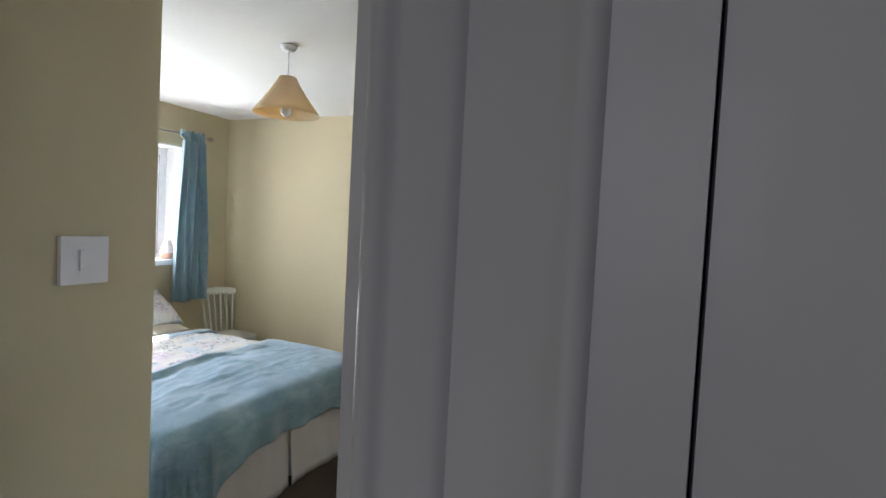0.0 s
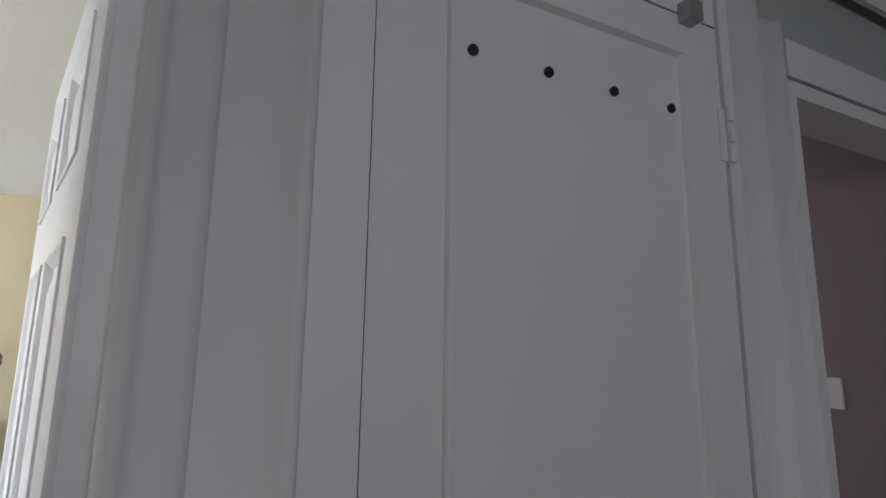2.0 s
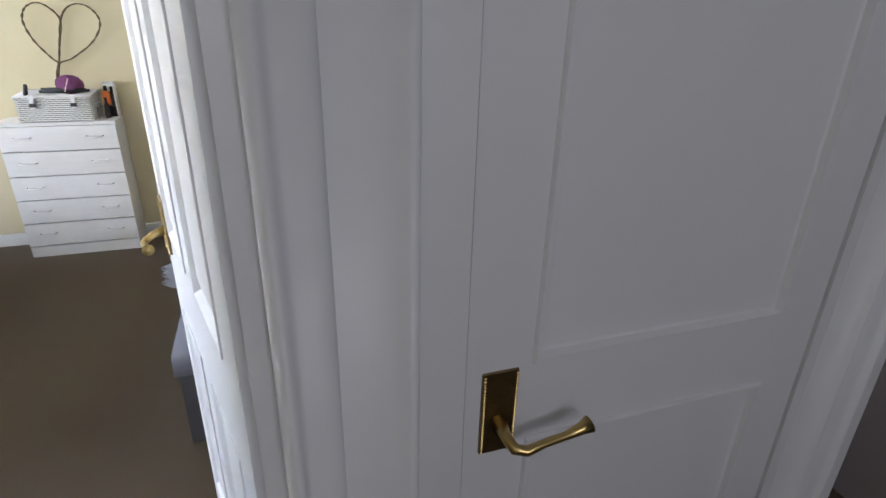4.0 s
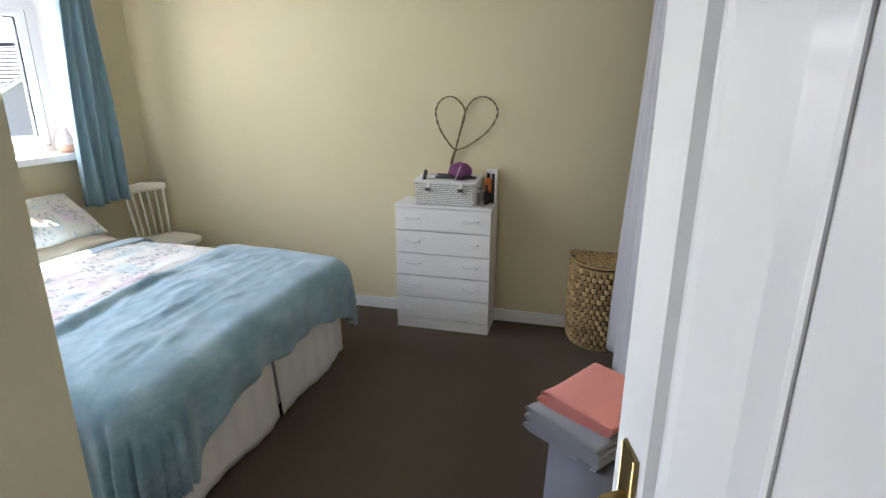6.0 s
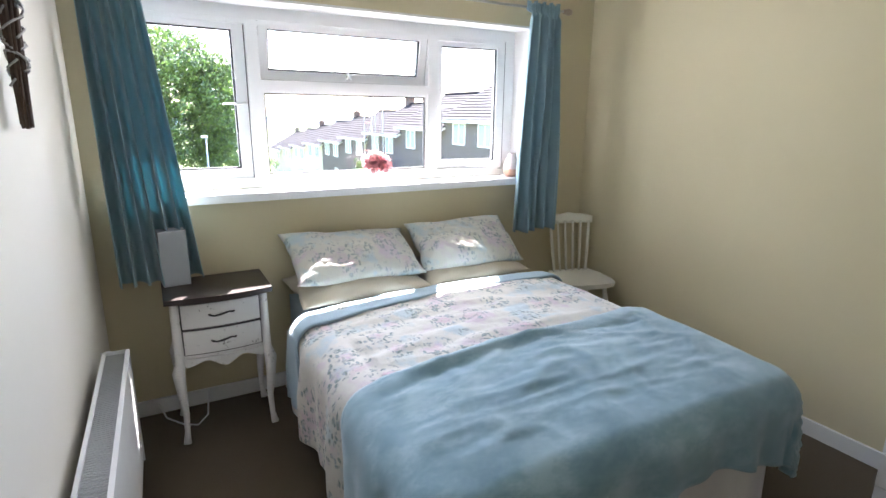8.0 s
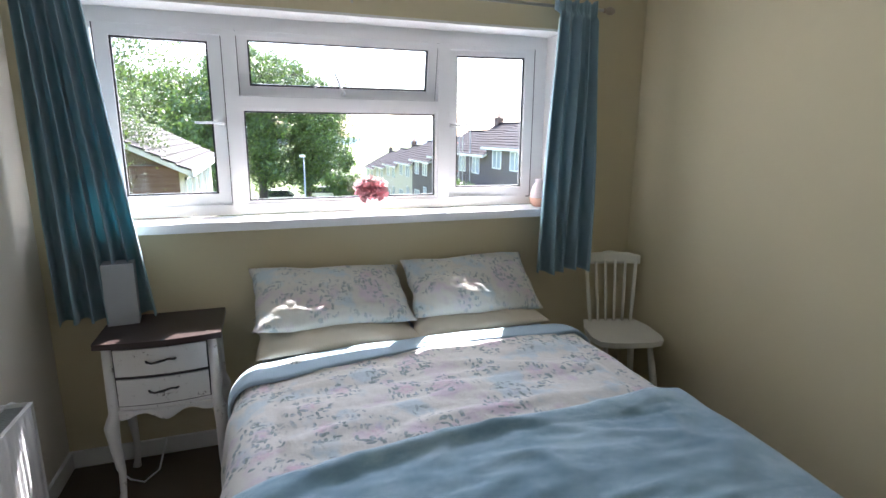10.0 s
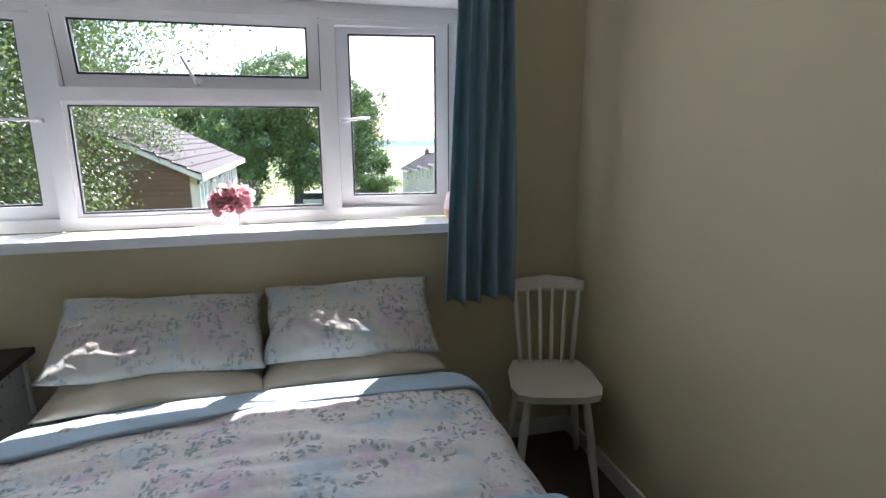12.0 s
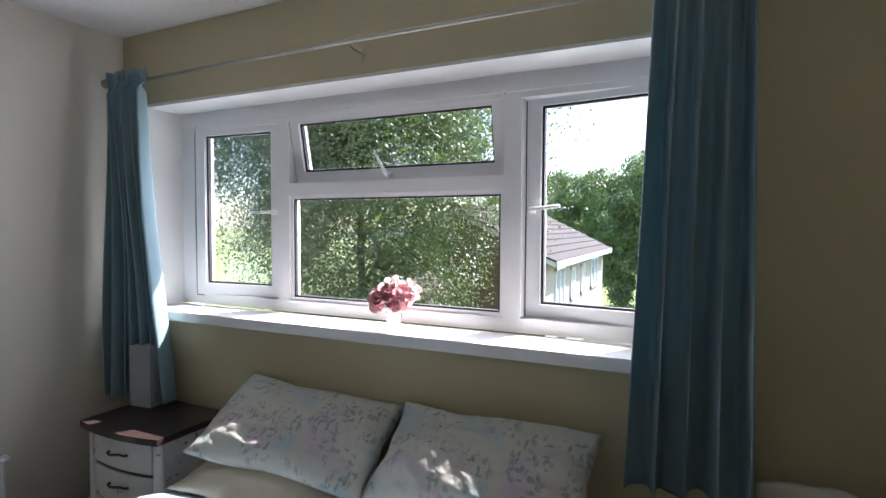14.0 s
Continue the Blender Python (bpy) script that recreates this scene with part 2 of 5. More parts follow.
def floral_material(name, ground=(0.57, 0.555, 0.515), strength=1.0):
    """White cotton printed with faded roses and sprays of grey-green leaves."""
    m, nt, b = material(name)
    vec = coords(nt)
    warp = noise_tex(nt, 9, 3, 0.6, vec)
    add = nt.nodes.new("ShaderNodeVectorMath")
    add.operation = 'MULTIPLY_ADD'
    nt.links.new(warp.outputs[1], add.inputs[0])
    add.inputs[1].default_value = (0.06, 0.06, 0.06)
    nt.links.new(vec, add.inputs[2])
    bent = add.outputs[0]

    def cells(scale, stretch=None, turn=0.0):
        v = nt.nodes.new("ShaderNodeTexVoronoi")
        v.inputs["Scale"].default_value = scale
        mp = nt.nodes.new("ShaderNodeMapping")
        mp.inputs["Scale"].default_value = stretch or (1, 1, 1)
        mp.inputs["Rotation"].default_value = (0, 0, turn)
        nt.links.new(bent, mp.inputs["Vector"])
        nt.links.new(mp.outputs[0], v.inputs["Vector"])
        return v

    posy = cells(7.5)
    rose = ramp(nt, posy.outputs["Distance"], [(0.16, (1, 1, 1)), (0.34, (0, 0, 0))])
    spray = ramp(nt, posy.outputs["Distance"], [(0.12, (0.1, 0.1, 0.1)), (0.26, (1, 1, 1)), (0.50, (1, 1, 1)), (0.60, (0, 0, 0))])
    leaf_a = ramp(nt, cells(27, (1, 2.1, 1), 0.7).outputs["Distance"], [(0.30, (1, 1, 1)), (0.42, (0, 0, 0))])
    leaf_b = ramp(nt, cells(24, (2.1, 1, 1), 0.5).outputs["Distance"], [(0.26, (1, 1, 1)), (0.38, (0, 0, 0))])
    leaves = mix_rgb(nt, 1.0, mix_rgb(nt, 1.0, leaf_a, leaf_b, 'LIGHTEN'), spray, 'MULTIPLY')
    patchy = noise_tex(nt, 11, 4, 0.7, vec)
    leaves = mix_rgb(nt, 1.0, leaves, ramp(nt, patchy.outputs[0], [(0.38, (0, 0, 0)), (0.48, (1, 1, 1))]), 'MULTIPLY')
    tone = noise_tex(nt, 6, 3, 0.6, vec)
    wash = ramp(nt, tone.outputs[0], [(0.36, (0.40, 0.50, 0.55)), (0.46, ground), (0.56, ground), (0.66, (0.52, 0.43, 0.50))])
    petals = noise_tex(nt, 55, 5, 0.75, vec)
    pink = ramp(nt, tone.outputs[0], [(0.40, (0.38, 0.46, 0.55)), (0.47, (0.44, 0.40, 0.53)), (0.54, (0.55, 0.38, 0.46))])
    pink = mix_rgb(nt, ramp(nt, petals.outputs[0], [(0.40, (0.75, 0.75, 0.75)), (0.60, (0, 0, 0))]), pink, ground)
    ink = ramp(nt, petals.outputs[0], [(0.38, (0.15, 0.19, 0.20)), (0.50, (0.24, 0.29, 0.28)), (0.62, (0.33, 0.38, 0.44))])

    def scaled(colour, k):
        bw, mu = nt.nodes.new("ShaderNodeRGBToBW"), nt.nodes.new("ShaderNodeMath")
        mu.operation = 'MULTIPLY'
        mu.inputs[1].default_value = k * strength
        nt.links.new(colour, bw.inputs[0])
        nt.links.new(bw.outputs[0], mu.inputs[0])
        return mu.outputs[0]

    c = mix_rgb(nt, 0.8, ground, wash)
    c = mix_rgb(nt, scaled(rose, 0.85), c, pink)
    c = mix_rgb(nt, scaled(leaves, 1.0), c, ink)
    nt.links.new(c, b.inputs["Base Color"])
    b.inputs["Roughness"].default_value, b.inputs["Sheen Weight"].default_value = 0.85, 0.1
    weave, crumple = noise_tex(nt, 500, 2, vec=vec), noise_tex(nt, 22, 4, 0.6, vec)
    mixh = mix_rgb(nt, 0.15, crumple.outputs[0], weave.outputs[0])
    bump(nt, b, mixh, 0.5, 0.012)
    return m


def fleece_material():
    """Brushed fleece: the pile's sheen is painted in as lighter and darker strokes."""
    m, nt, b = material("pale_blue_fleece")
    vec = coords(nt)
    strokes, big, pile = noise_tex(nt, 7, 6, 0.68, coords(nt, (1.0, 0.55, 1.0))), noise_tex(nt, 2.2, 2, 0.5, vec), noise_tex(nt, 420, 2, vec=vec)
    c = ramp(nt, strokes.outputs[0], [(0.36, (0.135, 0.255, 0.335)), (0.50, (0.215, 0.36, 0.445)), (0.62, (0.37, 0.52, 0.595))])
    c = mix_rgb(nt, 0.35, c, mix_rgb(nt, big.outputs[0], (0.16, 0.28, 0.36), (0.30, 0.45, 0.53)))
    nt.links.new(c, b.inputs["Base Color"])
    b.inputs["Roughness"].default_value, b.inputs["Sheen Weight"].default_value, b.inputs["Sheen Roughness"].default_value = 0.9, 0.5, 0.4
    h = mix_rgb(nt, 0.35, strokes.outputs[0], pile.outputs[0])
    bump(nt, b, h, 0.6, 0.012)
    return m


def distressed_material():
    m, nt, b = material("distressed_white_paint")
    vec = coords(nt)
    n1, n2 = noise_tex(nt, 26, 6, 0.75, vec), noise_tex(nt, 4, 3, 0.5, vec)
    geo = nt.nodes.new("ShaderNodeNewGeometry")
    edge = ramp(nt, geo.outputs["Pointiness"], [(0.50, (0, 0, 0)), (0.60, (1, 1, 1))])
    worn = ramp(nt, n1.outputs[0], [(0.60, (0, 0, 0)), (0.66, (1, 1, 1))])
    f = mix_rgb(nt, 1.0, edge, worn, 'MULTIPLY')
    spots = ramp(nt, n1.outputs[0], [(0.70, (0, 0, 0)), (0.73, (1, 1, 1))])
    f = mix_rgb(nt, 1.0, f, spots, 'ADD')
    base = mix_rgb(nt, n2.outputs[0], (0.66, 0.65, 0.64), (0.74, 0.73, 0.72))
    nt.links.new(mix_rgb(nt, f, base, (0.05, 0.035, 0.03)), b.inputs["Base Color"])
    b.inputs["Roughness"].default_value = 0.5
    bump(nt, b, n1.outputs[0], 0.15, 0.002)
    return m


def wicker_material(name, a, b2):
    m, nt, b = material(name)
    geo = nt.nodes.new("ShaderNodeNewGeometry")
    n = noise_tex(nt, 60, 4, vec=coords(nt))
    c = mix_rgb(nt, geo.outputs["Random Per Island"], a, b2)
    c = mix_rgb(nt, 0.4, c, mix_rgb(nt, n.outputs[0], tuple(v * 0.35 for v in a), tuple(min(1, v * 1.3) for v in b2)))
    nt.links.new(c, b.inputs["Base Color"])
    b.inputs["Roughness"].default_value = 0.65
    bump(nt, b, n.outputs[0], 0.4, 0.003)
    return m


def glass_material(name, tint=(1, 1, 1), rough=0.0):
    m, nt, b = material(name)
    b.inputs["Base Color"].default_value = (*tint, 1)
    b.inputs["Roughness"].default_value = rough
    b.inputs["Transmission Weight"].default_value = 1.0
    b.inputs["IOR"].default_value = 1.45
    return m


def pane_material():
    """Thin window glass: clear, with a weak mirror."""
    m, nt, b = material("window_glass")
    out = nt.nodes["Material Output"]
    tr, gl, mx = nt.nodes.new("ShaderNodeBsdfTransparent"), nt.nodes.new("ShaderNodeBsdfGlossy"), nt.nodes.new("ShaderNodeMixShader")
    gl.inputs["Roughness"].default_value = 0.0
    fr = nt.nodes.new("ShaderNodeFresnel")
    fr.inputs["IOR"].default_value = 1.35
    nt.links.new(fr.outputs[0], mx.inputs[0])
    nt.links.new(tr.outputs[0], mx.inputs[1])
    nt.links.new(gl.outputs[0], mx.inputs[2])
    nt.links.new(mx.outputs[0], out.inputs[0])
    return m


def thin_cloth(m, color, amount):
    """Lets some light through a cloth."""
    nt = m.node_tree
    b, out = nt.nodes["Principled BSDF"], nt.nodes["Material Output"]
    t, mx = nt.nodes.new("ShaderNodeBsdfTranslucent"), nt.nodes.new("ShaderNodeMixShader")
    t.inputs[0].default_value = (*color, 1)
    mx.inputs[0].default_value = amount
    nt.links.new(b.outputs[0], mx.inputs[1])
    nt.links.new(t.outputs[0], mx.inputs[2])
    nt.links.new(mx.outputs[0], out.inputs[0])


def ground_material():
    m, nt, b = material("mown_grass_ground")
    vec = coords(nt)
    n1, n2 = noise_tex(nt, 0.12, 4, vec=vec), noise_tex(nt, 3, 4, vec=vec)
    c = mix_rgb(nt, n1.outputs[0], (0.10, 0.14, 0.035), (0.21, 0.25, 0.075))
    c = mix_rgb(nt, 0.4, c, mix_rgb(nt, n2.outputs[0], (0.05, 0.08, 0.02), (0.2, 0.24, 0.09)))
    nt.links.new(c, b.inputs["Base Color"])
    b.inputs["Roughness"].default_value = 0.95
    return m


carpet = carpet_material()
floral = floral_material("floral_cotton", strength=1.0)
velvet = fleece_material()
floral_pillow = floral_material("floral_pillow_cotton", (0.54, 0.53, 0.475), 0.75)
distressed = distressed_material()
wicker = wicker_material("water_hyacinth_weave", (0.15, 0.08, 0.028), (0.56, 0.40, 0.18))
# dark brown backing that paints the shade between the hamper's plaits
wicker_gap_shade = surface("weave_gap_shade", (0.05, 0.028, 0.012), 0.8, 0.3)
pane = pane_material()
clear_glass = glass_material("clear_glass")
ground_mat = ground_material()
thin_cloth(blue_cloth, (0.16, 0.42, 0.48), 0.18)
thin_cloth(lamp_fabric, (0.85, 0.62, 0.30), 0.45)
thin_cloth(leaf_birch, (0.12, 0.2, 0.04), 0.35)
thin_cloth(leaf_light, (0.12, 0.22, 0.03), 0.3)
thin_cloth(grey_cotton, (0.6, 0.6, 0.62), 0.25)


# ---- mesh helpers ----
def part(name, bm, mat, parent=None, label="", smooth=False, bevel=0.0, segs=2, matrix=None):
    """Links a bmesh as one mesh object, under a thing or a part if one is given."""
    if bevel:
        bmesh.ops.bevel(bm, geom=[e for e in bm.edges if len(e.link_faces) == 2 and e.calc_face_angle(0) > 0.6], offset=bevel, segments=segs, affect='EDGES', profile=0.6, clamp_overlap=True)
    me = bpy.data.meshes.new(name)
    bm.normal_update()
    bm.to_mesh(me)
    bm.free()
    me.materials.append(mat)
    if smooth:
        for p in me.polygons:
            p.use_smooth = True
    ob = new(name, me)
    if parent:
        ob.parent = parent
    if matrix:
        ob.matrix_basis = matrix
    if label:
        ob["label"] = label
    return ob


def thing(name, m, label, category, group="", kind=""):
    ob = new(name)
    ob.empty_display_size = 0.1
    ob.matrix_basis = m
    return tagged(ob, label, category, group, kind)


def structure(name, bm, mat, label="", bevel=0.0):
    ob = part(name, bm, mat, None, "", False, bevel)
    return tagged(ob, label, "", "", "structure")


def box(bm, x0, x1, y0, y1, z0, z1):
    vs = [bm.verts.new(p) for p in ((x0, y0, z0), (x1, y0, z0), (x1, y1, z0), (x0, y1, z0), (x0, y0, z1), (x1, y0, z1), (x1, y1, z1), (x0, y1, z1))]
    for f in ((3, 2, 1, 0), (4, 5, 6, 7), (0, 1, 5, 4), (1, 2, 6, 5), (2, 3, 7, 6), (3, 0, 4, 7)):
        bm.faces.new([vs[i] for i in f])
    return bm


def boxes(*dims):
    bm = bmesh.new()
    for d in dims:
        box(bm, *d)
    return bm


def tube(bm, pts, radii, sides=8, cap=True):
    """A round bar along points."""
    pts = [Vector(p) for p in pts]
    if not hasattr(radii, "__len__"):
        radii = [radii] * len(pts)
    rings, side = [], None
    for i, p in enumerate(pts):
        d = (pts[min(i + 1, len(pts) - 1)] - pts[max(i - 1, 0)]).normalized()
        if side is None:
            side = d.orthogonal().normalized()
        side = (side - d * side.dot(d)).normalized()
        up = d.cross(side)
        rings.append([bm.verts.new(p + radii[i] * (math.cos(a) * side + math.sin(a) * up)) for a in (2 * math.pi * k / sides for k in range(sides))])
    for r1, r2 in zip(rings, rings[1:]):
        for k in range(sides):
            bm.faces.new((r1[k], r1[(k + 1) % sides], r2[(k + 1) % sides], r2[k]))
    if cap:
        bm.faces.new(rings[0][::-1])
        bm.faces.new(rings[-1])
    return bm


def lathe(bm, profile, sides=20, center=(0, 0, 0), squash=(1, 1)):
    """Turned shape from (radius, height) pairs round z."""
    c = Vector(center)
    rings = [[bm.verts.new(c + Vector((r * squash[0] * math.cos(a), r * squash[1] * math.sin(a), z))) for a in (2 * math.pi * k / sides for k in range(sides))] for r, z in profile]
    for r1, r2 in zip(rings, rings[1:]):
        for k in range(sides):
            bm.faces.new((r1[k], r1[(k + 1) % sides], r2[(k + 1) % sides], r2[k]))
    bm.faces.new(rings[0][::-1])
    bm.faces.new(rings[-1])
    return bm


def sheet(nu, nv, fn):
    """A grid surface from fn(u, v) with u and v in 0..1."""
    bm = bmesh.new()
    g = [[bm.verts.new(fn(i / nu, j / nv)) for j in range(nv + 1)] for i in range(nu + 1)]
    for i in range(nu):
        for j in range(nv):
            bm.faces.new((g[i][j], g[i + 1][j], g[i + 1][j + 1], g[i][j + 1]))
    return bm


def thicken(ob, t, offset=0.0):
    md = ob.modifiers.new("thickness", 'SOLIDIFY')
    md.thickness, md.offset = t, offset
    return ob


def ring_frame(bm, y0, y1, z0, z1, w, x0, x1, wb=None):
    """A mitred rectangular frame in the yz plane, w wide, from x0 to x1."""
    wb = wb or w
    o = ((y0, z0), (y1, z0), (y1, z1), (y0, z1))
    n = ((y0 + w, z0 + wb), (y1 - w, z0 + wb), (y1 - w, z1 - w), (y0 + w, z1 - w))
    V = [[bm.verts.new((x, *p)) for p in ps] for x in (x0, x1) for ps in (o, n)]
    for k in range(4):
        a, b = k, (k + 1) % 4
        bm.faces.new((V[0][a], V[0][b], V[1][b], V[1][a]))
        bm.faces.new((V[2][b], V[2][a], V[3][a], V[3][b]))
        bm.faces.new((V[0][b], V[0][a], V[2][a], V[2][b]))
        bm.faces.new((V[1][a], V[1][b], V[3][b], V[3][a]))
    return bm


def fbm(x, y, z, s):
    return noise.noise((x * s, y * s, z * s))


# ---- structure ----
CEIL, SOUTH, NORTH, EAST, JOG = 2.316, -1.552, 1.40, 3.45, 2.697
WY0, WY1, WZ0, WZ1 = -1.36, 0.92, 1.05, 2.0
structure("floor", boxes((-0.3, 6.2, -4.6, 1.5, -0.15, 0)), carpet, "dark brown short-pile fitted carpet")
structure("ceiling", boxes((-0.3, 6.2, -4.6, 1.5, CEIL, CEIL + 0.12)), ceiling_paint, "white textured ceiling")
structure("wall_west", boxes((-0.3, 0, SOUTH - 0.1, WY0, 0, CEIL), (-0.3, 0, WY1, 1.5, 0, CEIL), (-0.3, 0, WY0, WY1, 0, WZ0), (-0.3, 0, WY0, WY1, WZ1, CEIL)), wall_paint, "cream painted window wall")
structure("wall_north", boxes((0, 4.2, NORTH, NORTH + 0.1, 0, CEIL)), wall_paint, "cream painted wall behind the chest of drawers")


def out_of_square(bm):
    """Turns the south wall and what is fixed along it: the room narrows towards the window."""
    for v in bm.verts:
        v.co.y += 0.052 * (1 - v.co.x / JOG)
    return bm


structure("wall_south", out_of_square(boxes((0, JOG - 0.1, SOUTH - 0.16, SOUTH, 0, CEIL))), pale_paint, "pale painted wall with the radiator")
structure("wall_entrance", boxes((JOG - 0.1, JOG, -4.5, SOUTH, 0, CEIL)), wall_paint, "cream painted wall beside the doorway")
structure("wall_east", boxes((EAST, EAST + 0.1, -1.895, 0.5, 0, CEIL)), wall_paint, "cream painted wall beside the closet")
structure("wall_closet", boxes((EAST + 0.1, 4.1, 0.4, 0.5, 0, CEIL), (4.1, 4.2, 0.4, NORTH, 0, CEIL), (EAST + 0.004, EAST + 0.1, 0.5, NORTH, 2.12, CEIL)), wall_paint, "cream painted closet alcove")
structure("wall_door", boxes((JOG, 3.418, -1.985, -1.895, 2.03, CEIL), (3.418, 3.64, -1.965, -1.895, 0, CEIL), (4.25, 4.40, -1.965, -1.895, 0, CEIL),
                             (4.40, 5.2, -1.965, -1.895, 1.956, CEIL), (5.2, 6.2, -1.965, -1.895, 0, CEIL)), hall_paint, "grey landing wall with doorways")
structure("wall_hall", boxes((6.1, 6.2, -4.5, -1.965, 0, CEIL), (JOG, 3.1, -4.5, -4.4, 0, CEIL), (4.1, 6.1, -4.5, -4.4, 0, CEIL), (3.1, 4.1, -4.5, -4.4, 0, 1.2), (3.1, 4.1, -4.5, -4.4, 2.2, CEIL)), hall_paint, "grey landing walls")
structure("wall_cupboard", boxes((EAST + 0.1, 4.40, -1.3, -1.2, 0, CEIL), (4.32, 4.40, -1.895, -1.3, 0, CEIL)), hall_paint, "grey cupboard back walls")
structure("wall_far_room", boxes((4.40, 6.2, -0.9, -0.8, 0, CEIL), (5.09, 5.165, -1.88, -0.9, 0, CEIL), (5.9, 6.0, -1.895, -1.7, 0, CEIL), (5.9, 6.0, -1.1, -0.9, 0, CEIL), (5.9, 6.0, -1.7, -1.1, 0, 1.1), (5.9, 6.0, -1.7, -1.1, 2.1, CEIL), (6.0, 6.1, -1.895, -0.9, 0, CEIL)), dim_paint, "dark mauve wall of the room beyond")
structure("wall_outer", boxes((-0.34, -0.3, -8, WY0 - 0.02, -5, 2.6), (-0.34, -0.3, WY1 + 0.02, 8, -5, 2.6), (-0.34, -0.3, WY0 - 0.02, WY1 + 0.02, -5, WZ0 - 0.02), (-0.34, -0.3, WY0 - 0.02, WY1 + 0.02, WZ1 + 0.02, 2.6)), brick_mat, "brown brick outer wall")
# unseen overhang, added to keep direct sun off the upper panes
structure("eaves", boxes((-0.74, -0.34, -8, 8, 2.30, 2.42)), clad_white, "unseen white boarded eaves added to shade the upper panes")

# out of view: added to keep sky light out of the assumed landing opening
structure("landing_opening_cover", boxes((3.08, 4.12, -4.46, -4.45, 1.18, 2.22)), linen_white, "unseen white sheet added to close the landing opening")

# window reveal lining and sill
structure("reveal_lining", boxes((-0.28, -0.004, WY0, WY0 + 0.012, WZ0, WZ1), (-0.28, -0.004, WY1 - 0.012, WY1, WZ0, WZ1), (-0.28, -0.004, WY0 + 0.012, WY1 - 0.012, WZ1 - 0.012, WZ1)), trim_white, "white painted window reveal")
structure("window_sill", boxes((-0.16, 0.0, WY0 + 0.012, WY1 - 0.012, WZ0, 1.085), (0.0, 0.04, WY0 - 0.03, WY1 + 0.03, 1.045, 1.085)), upvc, "white plastic window board", 0.006)


def skirting(name, pts):
    """Painted skirting board along wall faces; each run is (x0, x1, y0, y1)."""
    bm = bmesh.new()
    for x0, x1, y0, y1 in pts:
        box(bm, x0, x1, y0, y1, 0, 0.078)
    structure(name, out_of_square(bm) if pts[0][3] < -1 else bm, trim_white, "white painted skirting board", 0.004)


skirting("baseboard", [(0.014, 4.08, NORTH - 0.014, NORTH)])
skirting("baseboard", [(0, 0.014, SOUTH + 0.014, NORTH)])
skirting("baseboard", [(0.014, JOG, SOUTH, SOUTH + 0.014)])
skirting("baseboard", [(EAST - 0.014, EAST, -1.88, 0.5)])

# bedroom window: outer frame, fixed pane, three opening sashes
win = thing("window_1", pose(0, 0, 0), "white plastic window with three open sashes", "window", kind="structure")
FX0, FX1 = -0.25, -0.18
bm = ring_frame(bmesh.new(), WY0 + 0.012, WY1 - 0.012, 1.086, 1.988, 0.085, FX0, FX1, 0.05)
box(bm, FX0, FX1, -0.750, -0.688, 1.136, 1.903)
box(bm, FX0, FX1, 0.282, 0.346, 1.136, 1.903)
box(bm, FX0, FX1, -0.688, 0.282, 1.588, 1.640)
part("window_frame", bm, upvc, win, bevel=0.006)
bm = boxes((-0.20, -0.172, WY0 + 0.05, WY1 - 0.05, 1.925, 1.955))
part("head_trim", bm, upvc, win, bevel=0.006)


def sash(name, y0, y1, z0, z1, w, m, handle, label):
    s = part(name, ring_frame(bmesh.new(), y0, y1, z0, z1, w, -0.035, 0.02), upvc, win, label, bevel=0.009, matrix=m)
    part("gasket", ring_frame(bmesh.new(), y0 + w - 0.003, y1 - w + 0.003, z0 + w - 0.003, z1 - w + 0.003, 0.011, -0.012, 0.006), gasket, s)
    # black ring standing for the shaded gap between sash and frame
    part("sash_gap_shade", ring_frame(bmesh.new(), y0 - 0.005, y1 + 0.005, z0 - 0.005, z1 + 0.005, 0.0047, -0.03, 0.0175), gasket, s)
    g = part("pane", boxes((-0.010, -0.006, y0 + w, y1 - w, z0 + w, z1 - w)), pane, s, "clear window glass")
    g.visible_shadow = False
    bm = bmesh.new()
    y, z, a = handle
    box(bm, 0.02, 0.034, y - 0.012, y + 0.012, z - 0.012, z + 0.012)
    d = Vector((0, math.cos(a), math.sin(a)))
    p = Vector((0.034, y, z))
    tube(bm, [p, p + Vector((0.022, 0, 0)), p + Vector((0.03, 0, 0)) + d * 0.03, p + Vector((0.03, 0, 0)) + d * 0.115], [0.008, 0.008, 0.007, 0.005], 8)
    part("handle", bm, upvc, s, "white plastic lever handle", True)
    return s


# each sash turns outwards about its hinge edge
sash("side_sash", 0.0, 0.495, 0.0, 0.80, 0.055, pose(-0.195, -1.25, 1.132, 0, 0, 3.5), (0.478, 0.385, math.pi), "side-hung casement, slightly open")
sash("side_sash", -0.485, 0.0, 0.0, 0.80, 0.052, pose(-0.195, 0.834, 1.132, 0, 0, -7), (-0.462, 0.385, 0.1), "side-hung casement, open outwards")
sash("top_sash", -0.482, 0.482, -0.295, 0.0, 0.046, pose(-0.195, -0.203, 1.937, 0, 11, 0), (0.0, -0.272, 2.0), "top-hung vent, open outwards")
fixed = part("fixed_bead", ring_frame(bmesh.new(), -0.690, 0.284, 1.134, 1.590, 0.016, -0.215, -0.190), upvc, win, bevel=0.004)
part("gasket", ring_frame(bmesh.new(), -0.676, 0.270, 1.148, 1.576, 0.009, -0.212, -0.196), gasket, fixed)
g = part("pane", boxes((-0.208, -0.204, -0.672, 0.266, 1.152, 1.572)), pane, fixed, "clear window glass")
g.visible_shadow = False

# bedroom doorway: lining, architrave and the open panelled door
door_x = 3.392
